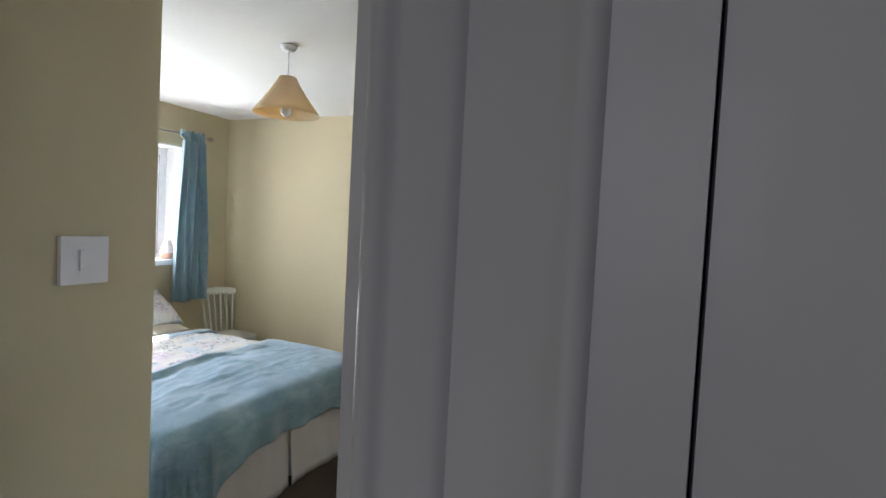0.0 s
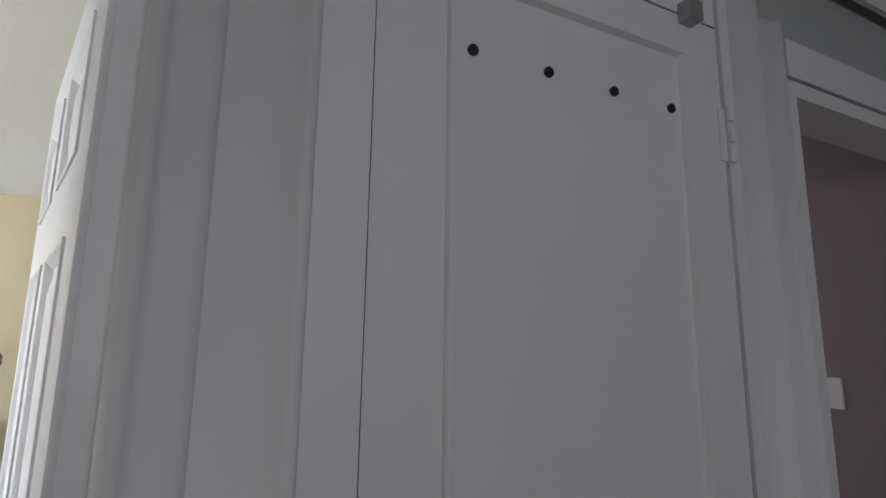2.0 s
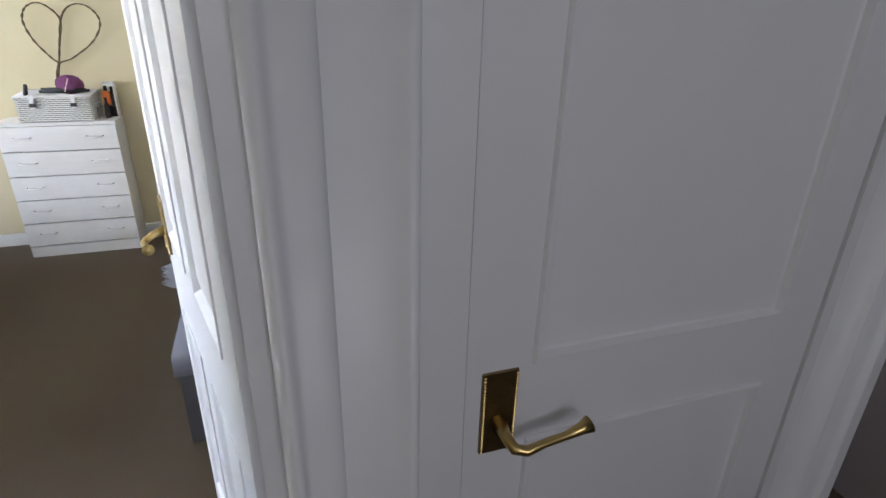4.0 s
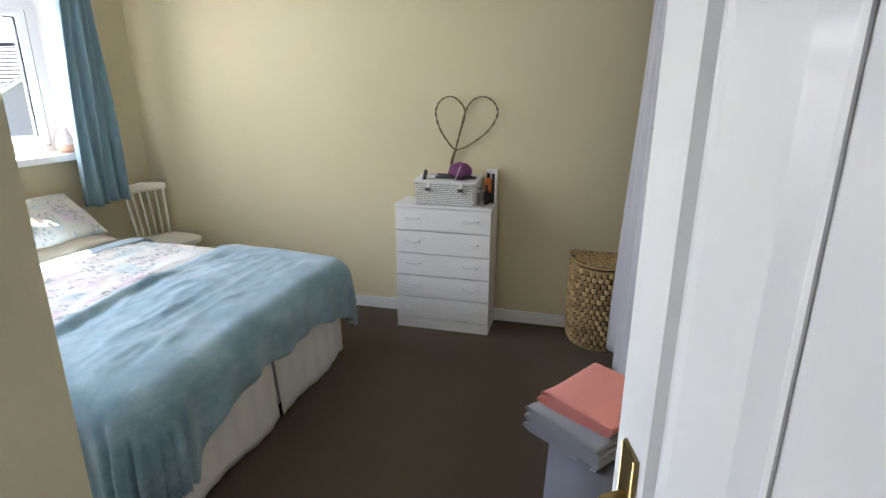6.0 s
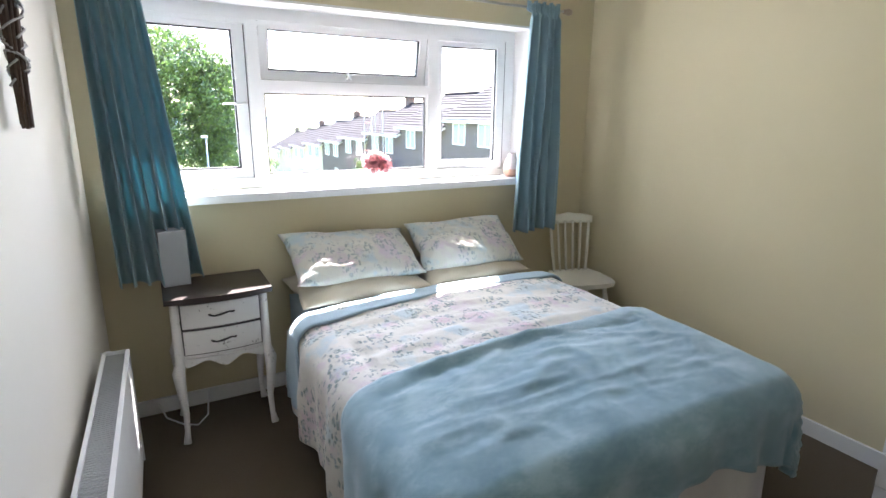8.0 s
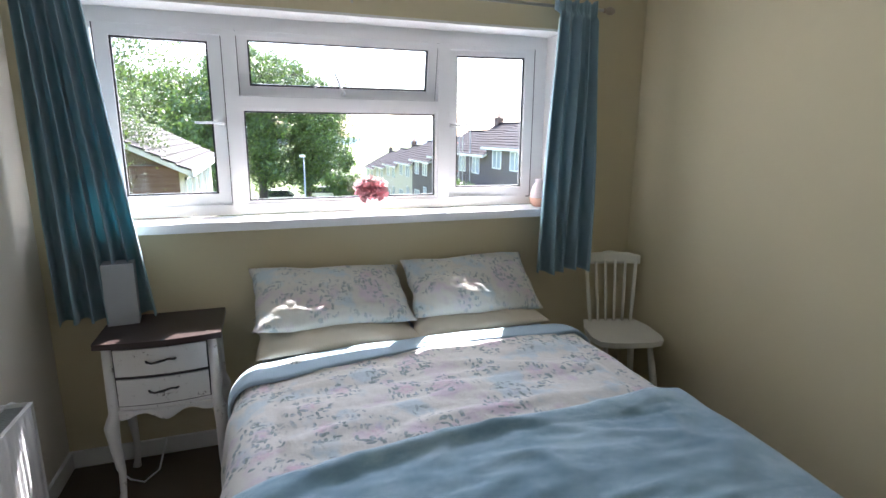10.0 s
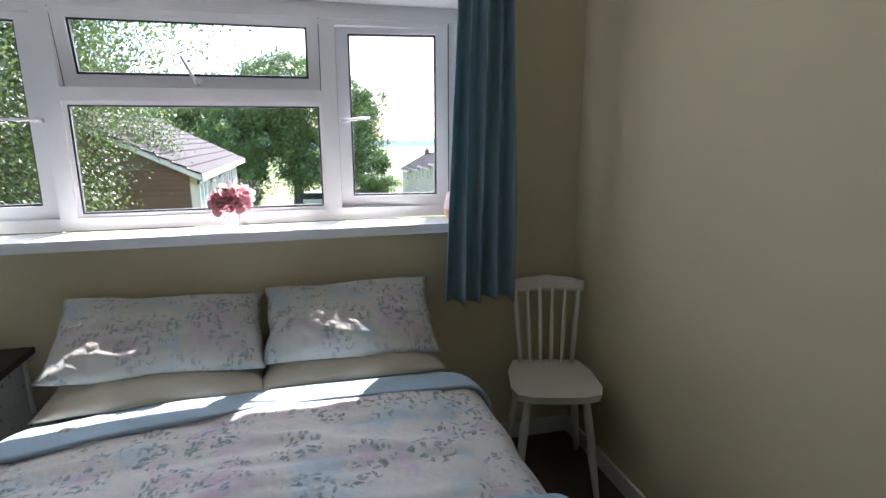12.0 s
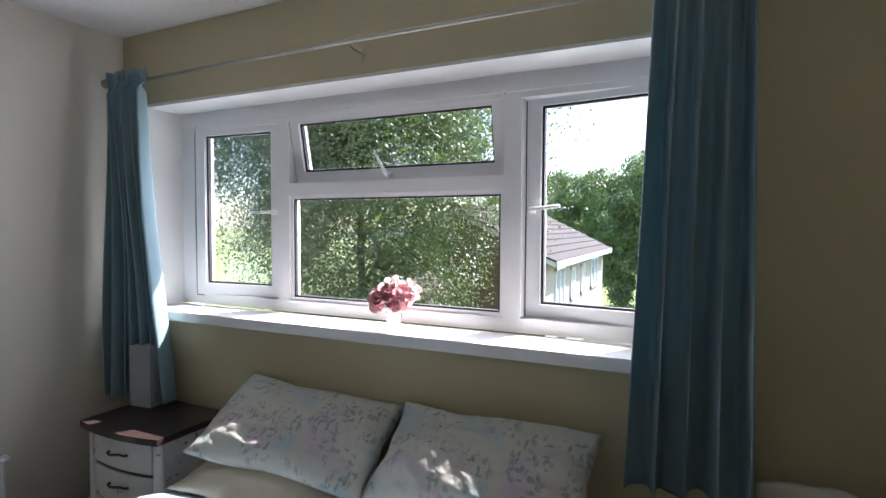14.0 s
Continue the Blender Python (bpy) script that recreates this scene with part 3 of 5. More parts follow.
structure("door_lining", boxes((door_x, 3.4175, -1.957, -1.89, 0, 2.01), (JOG + 0.002, JOG + 0.03, -1.99, -1.89, 0, 2.01), (JOG + 0.03, 3.4175, -1.985, -1.89, 2.011, 2.03)), gloss_white, "white gloss door lining", 0.003)


def moulding(pts, n=4):
    """A smooth run of (along, out) points through the given ones."""
    out = []
    for i in range(len(pts) - 1):
        p0, p1, p2, p3 = (Vector(pts[max(0, min(len(pts) - 1, i + k))]) for k in (-1, 0, 1, 2))
        for j in range(n):
            t = j / n
            out.append(0.5 * ((2 * p1) + (p2 - p0) * t + (2 * p0 - 5 * p1 + 4 * p2 - p3) * t * t + (3 * p1 - p0 - 3 * p2 + p3) * t ** 3))
    return out + [Vector(pts[-1])]


BEADED = moulding([(0.0, 0.016), (0.003, 0.0215), (0.008, 0.0265), (0.013, 0.028), (0.018, 0.026), (0.023, 0.021), (0.028, 0.0185), (0.040, 0.0175), (0.053, 0.0165), (0.064, 0.013), (0.0695, 0.004)])
HOLLOW = moulding([(0.0, 0.0045), (0.026, 0.005), (0.050, 0.008), (0.066, 0.0135), (0.076, 0.020), (0.082, 0.0235), (0.088, 0.0235), (0.093, 0.019), (0.096, 0.010)])


def architrave(name, x0, prof, y, z1, flip=False):
    """Moulded upright board on the landing face; its profile runs from x0 to the east, or to the west if flipped."""
    bm = bmesh.new()
    s = -1 if flip else 1
    run = [Vector((prof[0].x, 0.0)), *prof, Vector((prof[-1].x, 0.0))]
    cols = [(bm.verts.new((x0 + s * p.x, y - p.y, 0)), bm.verts.new((x0 + s * p.x, y - p.y, z1))) for p in run]
    for i, (a, b) in enumerate(zip(cols, cols[1:])):
        f = (a[0], b[0], b[1], a[1])
        face = bm.faces.new(f if not flip else f[::-1])
        face.smooth = 0 < i < len(cols) - 2
    top = [c[1] for c in cols]
    bm.faces.new(top if not flip else top[::-1])
    return structure(name, bm, gloss_white, "white gloss moulded architrave")


architrave("architrave", 3.4180, BEADED, -1.965, 2.06)
architrave("architrave", 3.4838, HOLLOW, -1.965, CEIL)
architrave("architrave", 4.275, moulding([(p.x * 0.64, p.y) for p in HOLLOW], 1), -1.965, CEIL)
architrave("architrave", 4.402, moulding([(p.x * 0.92, p.y) for p in BEADED], 1), -1.965, 2.06, True)


def panelled_leaf(parent, w, h, thick, panels, mat, faces=(1, -1), flat=False):
    """Door leaf: a slab with recessed moulded panels on both faces; x along the width, y through the leaf."""
    core = boxes((0, w, -thick / 2 + 0.009, thick / 2 - 0.009, 0, h))
    part("core", core, mat, parent)
    xs = sorted({0.0, w, *(p[0] for p in panels), *(p[1] for p in panels)})
    for s in faces:
        y0, y1 = sorted((s * (thick / 2 - 0.009), s * thick / 2))
        # stiles and rails left between the panels
        zs = sorted({0.0, h, *(p[2] for p in panels), *(p[3] for p in panels)})
        for xa, xb in zip(xs, xs[1:]):
            run = None
            for za, zb in zip(zs, zs[1:]):
                inside = any(p[0] <= (xa + xb) / 2 <= p[1] and p[2] <= (za + zb) / 2 <= p[3] for p in panels)
                if not inside:
                    run = (run[0], zb) if run else (za, zb)
                if (inside or zb == h) and run:
                    part("stile" if run == (0.0, h) else "rail", boxes((xa, xb, y0, y1, *run)), mat, parent)
                    run = None
        for xa, xb, za, zb in panels:
            # sloping bead round the recess and a raised field
            bm = bmesh.new()
            steps = ((0.0, thick / 2 - 0.009), (0.0, thick / 2 + 0.003), (0.006, thick / 2 + 0.003), (0.018, thick / 2 - 0.0075), (0.024, thick / 2 - 0.008), (0.056, thick / 2 - 0.001))
            if flat:
                steps = ((0.0, thick / 2 - 0.009), (0.0, thick / 2 + 0.002), (0.003, thick / 2 + 0.006), (0.009, thick / 2 + 0.006), (0.014, thick / 2 - 0.004), (0.018, thick / 2 - 0.005))
            loops = [[bm.verts.new((x, s * d, z)) for x, z in ((xa + i, za + i), (xb - i, za + i), (xb - i, zb - i), (xa + i, zb - i))] for i, d in steps]
            for l1, l2 in zip(loops, loops[1:]):
                for k in range(4):
                    f = (l1[k], l1[(k + 1) % 4], l2[(k + 1) % 4], l2[k])
                    bm.faces.new(f if s < 0 else f[::-1])
            bm.faces.new(loops[-1] if s < 0 else loops[-1][::-1])
            part("panel", bm, mat, parent)


def lever_handle(parent, x, y, z, s, mirror=1):
    """Rectangular plate with a curled lever, on the face towards s."""
    bm = boxes((x - 0.025, x + 0.025, *sorted((y, y + s * 0.005)), z - 0.064, z + 0.064))
    plate = part("handle_plate", bm, antique_brass, parent, "aged brass backplate with beaded rim", bevel=0.002)
    bm = bmesh.new()
    for k in range(26):
        zz = z - 0.060 + 0.120 * k / 25
        for sx in (-0.0225, 0.0225):
            lathe(bm, [(0.0005, -0.002), (0.0022, 0), (0.0005, 0.002)], 5, (x + sx, y + s * 0.0062, zz))
    part("beading", bm, brass, plate)
    m = mirror
    bm = bmesh.new()
    pts = [(x, y + s * 0.004, z - 0.012), (x, y + s * 0.030, z - 0.018), (x + m * 0.006, y + s * 0.046, z - 0.026), (x + m * 0.020, y + s * 0.052, z - 0.028),
           (x + m * 0.045, y + s * 0.052, z - 0.022), (x + m * 0.075, y + s * 0.051, z - 0.019), (x + m * 0.098, y + s * 0.050, z - 0.014), (x + m * 0.112, y + s * 0.049, z - 0.010)]
    tube(bm, pts, [0.011, 0.008, 0.008, 0.0072, 0.0058, 0.0058, 0.008, 0.012], 12)
    part("lever", bm, brass, plate, "polished brass lever", True)


hinge_pt, free_pt = Vector((3.3915, -1.884, 0)), Vector((3.2125, -1.154, 0))
W_DOOR = (free_pt - hinge_pt).length
turn = math.degrees(math.atan2(free_pt.y - hinge_pt.y, free_pt.x - hinge_pt.x))
door = thing("door_1", pose(hinge_pt.x, hinge_pt.y, 0.012, 0, 0, turn), "white gloss six-panel door, standing open", "door", kind="structure")
mid = W_DOOR / 2
six = [(0.105, mid - 0.05, 0.20, 0.74), (mid + 0.05, W_DOOR - 0.105, 0.20, 0.74), (0.105, mid - 0.05, 0.925, 1.58), (mid + 0.05, W_DOOR - 0.105, 0.925, 1.58),
       (0.105, mid - 0.05, 1.68, 1.86), (mid + 0.05, W_DOOR - 0.105, 1.68, 1.86)]
panelled_leaf(door, W_DOOR, 1.97, 0.036, six, gloss_white)
lever_handle(door, W_DOOR - 0.06, 0.018, 0.935, 1, -1)
lever_handle(door, W_DOOR - 0.06, -0.018, 0.935, -1, -1)
for z in (0.25, 1.71):
    bm = bmesh.new()
    tube(bm, [(-0.006, -0.012, z), (-0.006, -0.012, z + 0.1)], 0.0045, 8)
    box(bm, -0.0025, -0.0005, -0.017, 0.0, z, z + 0.1)
    part("hinge", bm, antique_brass, door, "aged brass butt hinge")

# landing cupboard with its small upper door
cup = thing("cupboard_door", pose(3.643, -1.95, 0.02), "white gloss cupboard door with four vent holes", "door", kind="structure")
CW, CH = 0.604, 1.994
panelled_leaf(cup, CW, CH, 0.03, [(0.092, 0.522, 0.15, 0.83), (0.092, 0.522, 0.952, 1.932)], gloss_white, (-1,), True)
lever_handle(cup, 0.047, -0.015, 0.886, -1, 1)
# no holes are cut: black discs paint the dark inside of each
for k in range(4):
    bm = bmesh.new()
    bmesh.ops.create_cone(bm, cap_ends=True, segments=16, radius1=0.0075, radius2=0.0075, depth=0.004, matrix=pose(0.130 + 0.119 * k, -0.0125, 1.826, 90, 0, 0))
    part("vent_hole_shade", bm, black_plastic_and_hole_shade, cup, "black disc for the dark inside of a vent hole")
bm = boxes((CW + 0.001, CW + 0.012, -0.022, -0.012, 1.758, 1.848), (CW - 0.012, CW + 0.001, -0.0185, -0.0145, 1.758, 1.848))
tube(bm, [(CW + 0.006, -0.024, 1.755), (CW + 0.006, -0.024, 1.781)], 0.006, 8)
tube(bm, [(CW + 0.006, -0.024, 1.789), (CW + 0.006, -0.024, 1.817)], 0.006, 8)
tube(bm, [(CW + 0.006, -0.024, 1.825), (CW + 0.006, -0.024, 1.851)], 0.006, 8)
part("hinge", bm, gloss_white, cup, "paint-covered hinge")
top_door = thing("cupboard_hatch", pose(3.643, -1.95, 2.018), "white gloss hatch above the cupboard door", "door", kind="structure")
panelled_leaf(top_door, CW, 0.295, 0.03, [(0.08, 0.522, 0.05, 0.235)], gloss_white, (-1,), True)
catch = boxes((4.155, 4.185, -1.99, -1.966, 1.998, 2.031))
tagged(part("door_catch", catch, galvanised, bevel=0.004), "small grey door catch above the cupboard", "latch", kind="structure")
structure("cupboard_lining", boxes((3.577, 3.639, -1.9735, -1.90, 0, CEIL), (4.249, 4.273, -1.971, -1.90, 0, CEIL)), gloss_white, "white gloss cupboard frame", 0.002)
structure("doorway_lining", boxes((4.404, 4.43, -1.985, -1.885, 0, 1.925), (4.404, 5.2, -1.985, -1.885, 1.925, 1.955), (5.17, 5.2, -1.985, -1.885, 0, 1.925)), gloss_white, "white gloss lining of the next doorway", 0.003)
structure("doorway_head", boxes((4.404, 5.25, -1.991, -1.9655, 1.958, 2.030)), gloss_white, "white gloss head architrave", 0.006)
structure("picture_rail", boxes((4.404, 6.1, -1.99, -2.001, 2.19, 2.25)), gloss_white, "white moulded rail below the ceiling", 0.008)


def light_switch(m, label):
    s = thing("light_switch", m, label, "switch")
    part("plate", boxes((-0.041, 0.041, -0.009, 0, -0.041, 0.041)), plastic_white, s, bevel=0.003)
    part("rocker", boxes((-0.011, 0.011, -0.013, -0.009, -0.018, 0.018)), plastic_white, s, bevel=0.001)


light_switch(pose(JOG, -1.696, 1.377, 0, 0, 90), "white square light switch beside the doorway")
light_switch(pose(5.09, -1.63, 1.36, 0, 0, -90), "white light switch in the dark room")


# ---- bed ----
TOP, BX1, BY0, BY1 = 0.543, 1.762, -0.635, 0.640


def drape(px, py, lift, r=0.085, seed=0.0, crease=0.008, fold=0.012):
    """Where a point of a cloth laid over the bed comes to rest; px and py run along the cloth."""
    qx, qy = min(max(px, 0.02), BX1), min(max(py, BY0), BY1)
    sag = 0.028 * min(1.0, max(0.0, (px - 1.1) / 0.65)) ** 2
    vx, vy = px - qx, py - qy
    d = math.hypot(vx, vy)
    w = noise.noise((px * 3.1 + seed, py * 3.1, seed)) * crease + noise.noise((px * 9 + seed, py * 6, seed + 4)) * crease * 0.5
    if d < 1e-6:
        return Vector((px, py, TOP + lift + w - sag + 0.02 * math.cos(py * 2.2)))
    nx, ny = vx / d, vy / d
    a = d / r
    if a < math.pi / 2:
        out, drop = r * math.sin(a), r * (1 - math.cos(a))
    else:
        out, drop = r, r + d - r * math.pi / 2
    along = px * abs(ny) + py * abs(nx) + math.atan2(ny, nx) * 0.25
    hang = min(1.0, drop / 0.25)
    out += lift + hang * (fold * math.sin(along * 17 + seed) + fold * 0.8 * math.sin(along * 31 + 2 * seed) + 0.012)
    z = TOP + lift - sag - drop + w * (1 - hang) + 0.02 * math.cos(qy * 2.2)
    return Vector((qx + nx * out, qy + ny * out, max(0.012, z)))


bed = thing("bed", pose(0, 0, 0), "double divan bed with white valance, head under the window", "bed")
part("divan_base", boxes((0.04, 1.80, -0.655, 0.675, 0.03, 0.34)), linen_white, bed, bevel=0.02)
part("mattress", boxes((0.04, 1.81, -0.66, 0.68, 0.345, 0.535)), sheet_blue, bed, "mattress in a pale blue sheet", True, 0.05, 4)


def valance(name, p0, p1, z1, seed):
    """One pleated skirt panel from p0 to p1."""
    d = Vector((p1[0] - p0[0], p1[1] - p0[1], 0))
    n = Vector((d.y, -d.x, 0)).normalized()

    def at(u, v):
        flare = (1 - v) * 0.018
        wob = (1 - v) * 0.010 * math.sin(u * 9 + seed) + 0.003 * math.sin(u * 37 + seed)
        z = 0.015 + (z1 - 0.015) * v + (1 - v) * 0.008 * math.sin(u * 6 + seed)
        return Vector((p0[0], p0[1], 0)) + d * u + n * (flare + wob) + Vector((0, 0, z))
    thicken(part(name, sheet(40, 8, at), linen_white, bed, smooth=True), 0.004)


valance("valance_panel", (1.832, -0.68), (1.832, 0.012), 0.34, 0.5)
valance("valance_panel", (1.834, 0.022), (1.834, 0.70), 0.34, 2.0)
valance("valance_panel", (0.06, -0.685), (1.83, -0.685), 0.34, 1.0)
valance("valance_panel", (1.83, 0.705), (0.06, 0.705), 0.34, 3.0)


def wrinkles(p, amp, seed):
    x, y = p.x, p.y
    r = 1 - abs(noise.noise((x * 5.5 + seed, y * 1.7, seed)))
    return amp * (r ** 6)


def duvet_at(u, v):
    x = 0.50 + 1.25 * u
    s = -1.13 + 2.26 * v
    p = drape(x, s, 0.028, 0.10, 1.3, 0.010, 0.016)
    if abs(s) < 0.6:
        p.z += wrinkles(Vector((x, s, 0)), 0.012, 2.0) + wrinkles(Vector((x * 2.4, s * 2.2, 0)), 0.008, 6.0)
    return p


duvet = tagged(part("duvet", sheet(70, 130, duvet_at), floral, smooth=True), "white duvet printed with faded pink and blue flowers", "bedding")
thicken(duvet, 0.016)


def turnback_at(u, v):
    s = -1.10 + 2.20 * v
    x0 = 0.36 + (0.05 if s < 0 else 0.0) * min(1, abs(s) / 0.6)
    x = x0 + 0.205 * u + 0.055 * max(0.0, -s) * u
    p = drape(x, s, 0.044 - 0.036 * (1 - u) ** 2, 0.10, 1.3, 0.008, 0.016)
    p.z += 0.006 * math.sin(u * math.pi)
    return p


turnback = tagged(part("sheet_turnback", sheet(18, 130, turnback_at), sheet_blue, smooth=True), "pale blue sheet folded back over the duvet", "bedding")
thicken(turnback, 0.014)


def blanket_at(u, v):
    s = -1.19 + 2.13 * v
    x0 = 1.228 - 0.085 * s + 0.02 * math.sin(s * 5)
    end = 2.035 + 0.10 * min(1.0, max(0.0, (s - 0.3) / 0.35)) + 0.16 * min(1.0, max(0.0, (-0.42 - s) / 0.2))
    x = x0 + (end - x0) * u
    p = drape(x, s, 0.058, 0.10, 1.3, 0.008, 0.016)
    if x < BX1 and BY0 < s < BY1:
        p.z += wrinkles(Vector((x * 1.3, s * 1.4, 0)), 0.008, 7.0) + wrinkles(Vector((x * 2.6, s * 1.2, 0)), 0.006, 3.0) + 0.018 * math.exp(-((u - 0.03) / 0.045) ** 2)
        p.z += 0.007 * math.sin(u * 62 + 4 * s) * math.exp(-u * 7) * min(1.0, max(0.0, 0.5 - s)) + wrinkles(Vector((x * 0.8 + s * 0.7, s * 2.2 - x * 0.5, 0)), 0.009, 11.0)
    return p


blanket = tagged(part("blanket", sheet(80, 130, blanket_at), velvet, smooth=True), "pale blue fleece blanket over the foot of the bed", "blanket")
thicken(blanket, 0.012)


def pillow(name, m, w, d, t, mat, label, seed):
    """Soft cushion: w along y, d along x, t thick, with pointed corners."""
    bm = bmesh.new()
    n = 34

    def pt(i, j, side):
        a, b = -1 + 2 * i / n, -1 + 2 * j / n
        pinch_x, pinch_y = 1 - 0.07 * math.cos(b * math.pi / 2), 1 - 0.06 * math.cos(a * math.pi / 2)
        prof = max(0.0, (1 - a * a) * (1 - b ** 4)) ** 0.6
        z = side * t * 0.5 * prof
        z += noise.noise((a * 2.2 + seed, b * 2.2, side)) * 0.010 * prof + noise.noise((a * 5 + seed, b * 5, side)) * 0.003 * prof
        ruck = (1 - abs(noise.noise((a * 3 + seed, b * 5, seed)))) ** 9 * 0.011 * prof ** 0.5
        wob = noise.noise((a * 1.7, b * 1.7, seed + 9.3))
        sag = 0.022 * noise.noise((a * 1.1 + seed, b * 1.3, 4.1))
        return (a * d / 2 * pinch_x + 0.016 * wob, b * w / 2 * pinch_y + 0.012 * noise.noise((b * 2, a * 2.3, seed)), z + side * ruck + sag)
    top = [[bm.verts.new(pt(i, j, 1)) for j in range(n + 1)] for i in range(n + 1)]
    bot = [[top[i][j] if i in (0, n) or j in (0, n) else bm.verts.new(pt(i, j, -1)) for j in range(n + 1)] for i in range(n + 1)]
    for i in range(n):
        for j in range(n):
            bm.faces.new((top[i][j], top[i + 1][j], top[i + 1][j + 1], top[i][j + 1]))
            bm.faces.new((bot[i][j + 1], bot[i + 1][j + 1], bot[i + 1][j], bot[i][j]))
    ob = part(name, bm, mat, smooth=True)
    ob.matrix_basis = m
    return tagged(ob, label, "pillow", "pillows on the bed")


pillow("pillow", pose(0.212, -0.335, 0.606, 0, 5, 1), 0.71, 0.43, 0.11, beige_cotton, "plain beige pillow lying flat under another", 1)
pillow("pillow", pose(0.205, 0.335, 0.606, 0, 5, 0), 0.68, 0.41, 0.11, beige_cotton, "plain beige pillow lying flat under another", 2)
pillow("pillow", pose(0.180, -0.340, 0.752, -3, 30, 2), 0.71, 0.385, 0.15, floral_pillow, "floral pillow leaning on the wall, sun-flecked", 3)
pillow("pillow", pose(0.184, 0.338, 0.748, 0, 36, -1), 0.66, 0.365, 0.15, floral_pillow, "floral pillow leaning on the wall", 6)

# ---- curtains and rod ----
ROD_Z, ROD_X = 2.088, 0.085
rod = thing("curtain_rod", pose(0, 0, 0), "thin steel curtain rod with pale wooden ends", "curtain rod")
part("pole", tube(bmesh.new(), [(ROD_X, -1.46, ROD_Z - 0.012), (ROD_X, -0.18, ROD_Z), (ROD_X, 1.075, ROD_Z)], 0.0075, 10), steel, rod, smooth=True)
for y, s in ((1.07, 1), (-1.455, -1)):
    bm = lathe(bmesh.new(), [(0.008, 0), (0.013, 0.006), (0.010, 0.014), (0.019, 0.03), (0.020, 0.045), (0.013, 0.062), (0.003, 0.07)], 16)
    part("finial", bm, surface("pale_wood_finial", (0.42, 0.34, 0.26), 0.5, 0.15), rod, "turned wooden finial", True, matrix=pose(ROD_X, y, ROD_Z, -90 * s, 0, 0))
bm = boxes((0.0, 0.006, -0.190, -0.180, ROD_Z - 0.045, ROD_Z + 0.0))
tube(bm, [(0.004, -0.185, ROD_Z - 0.02), (0.05, -0.185, ROD_Z - 0.02), (ROD_X, -0.185, ROD_Z - 0.012)], 0.004, 8)
part("bracket", bm, steel, rod)


def curtain(name, y0t, y1t, y0b, y1b, ztop, zbot, folds, seed, label, lean=0.0):
    """Pinch-pleated curtain hanging from the rod."""
    def at(u, v):
        h = 1 - v
        y = (y0t + (y1t - y0t) * u) * v + (y0b + (y1b - y0b) * u) * h + lean * math.sin(v * math.pi)
        ph = u * folds * 2 * math.pi + seed
        amp = 0.044 * (0.55 + 0.45 * h) if v < 0.95 else 0.018
        pin = 0.55 if 0.935 < v < 0.965 else 1.0
        x = 0.118 + amp * pin * (math.sin(ph + 0.5 * math.sin(v * 3 + seed)) + 0.35 * math.sin(1.63 * ph + seed + v * 1.2) + 0.06 * math.sin(3.1 * ph)) + 0.012 * math.sin(v * 5 + u * 4 + seed)
        if v > 0.95:
            x = 0.105 + 0.013 * math.sin(2.6 * ph) + 0.007 * math.sin(1.3 * ph + seed)
        y += 0.012 * math.cos(ph) * (0.4 + h)
        z = zbot + (ztop - zbot) * v + (0.008 * math.sin(ph) if v == 1 else 0) + (0.006 * math.sin(u * 8 + seed) if v == 0 else 0)
        return (x, y, z)
    c = tagged(part(name, sheet(folds * 18, 60, at), blue_cloth, smooth=True), label, "curtain", "window curtains")
    thicken(c, 0.004)
    return c


curtain("curtain", -1.435, -1.225, -1.415, -1.085, 2.115, 0.715, 6, 0.7, "blue pleated curtain, sunlit from behind", 0.0)
curtain("curtain", 0.795, 1.018, 0.745, 1.036, 2.115, 0.755, 4, 2.1, "blue pleated curtain hanging beside the chair")

# ---- chest of drawers ----
chest = thing("chest_of_drawers", pose(2.032, 1.138, 0), "white laminate chest with five drawers against the wall", "chest of drawers")
CWD, CD, CHT = 0.592, NORTH - 0.016 - 1.138, 0.81
part("carcass", boxes((0, 0.016, 0.018, CD, 0, CHT - 0.018), (CWD - 0.016, CWD, 0.018, CD, 0, CHT - 0.018), (0.016, CWD - 0.016, CD - 0.008, CD, 0, CHT - 0.018)), laminate, chest, bevel=0.0015)
part("top", boxes((-0.004, CWD + 0.004, -0.002, CD, CHT - 0.018, CHT)), laminate, chest, bevel=0.002)
part("plinth", boxes((0.0, CWD, 0.004, 0.018, 0.0, 0.066)), laminate, chest, bevel=0.0015)
dh = (CHT - 0.018 - 0.070) / 5
for k in range(5):
    z0 = 0.070 + dh * k
    dr = part("drawer_front", boxes((0.0, CWD, 0.0, 0.017, z0 + 0.0035, z0 + dh - 0.0035)), laminate, chest, bevel=0.0015)
    for x in (0.115, CWD - 0.115):
        bm = tube(bmesh.new(), [(x - 0.042, 0.002, z0 + dh * 0.55), (x - 0.040, -0.022, z0 + dh * 0.55), (x - 0.033, -0.029, z0 + dh * 0.55), (x + 0.033, -0.029, z0 + dh * 0.55), (x + 0.040, -0.022, z0 + dh * 0.55), (x + 0.042, 0.002, z0 + dh * 0.55)], 0.0048, 8)
        part("handle", bm, plastic_white, dr, "white bow handle", True)

# ---- chair ----
chair = thing("chair", pose(0.303, 1.155, 0, 0, 0, -15), "cream painted wooden spindle-back chair in the corner", "chair")
SZ = 0.455
bm = bmesh.new()
outline = [(-0.165, -0.145), (-0.172, 0.0), (-0.165, 0.145), (-0.05, 0.180), (0.10, 0.185), (0.165, 0.165), (0.188, 0.10), (0.192, 0.0), (0.188, -0.10), (0.165, -0.165), (0.10, -0.185), (-0.05, -0.180)]
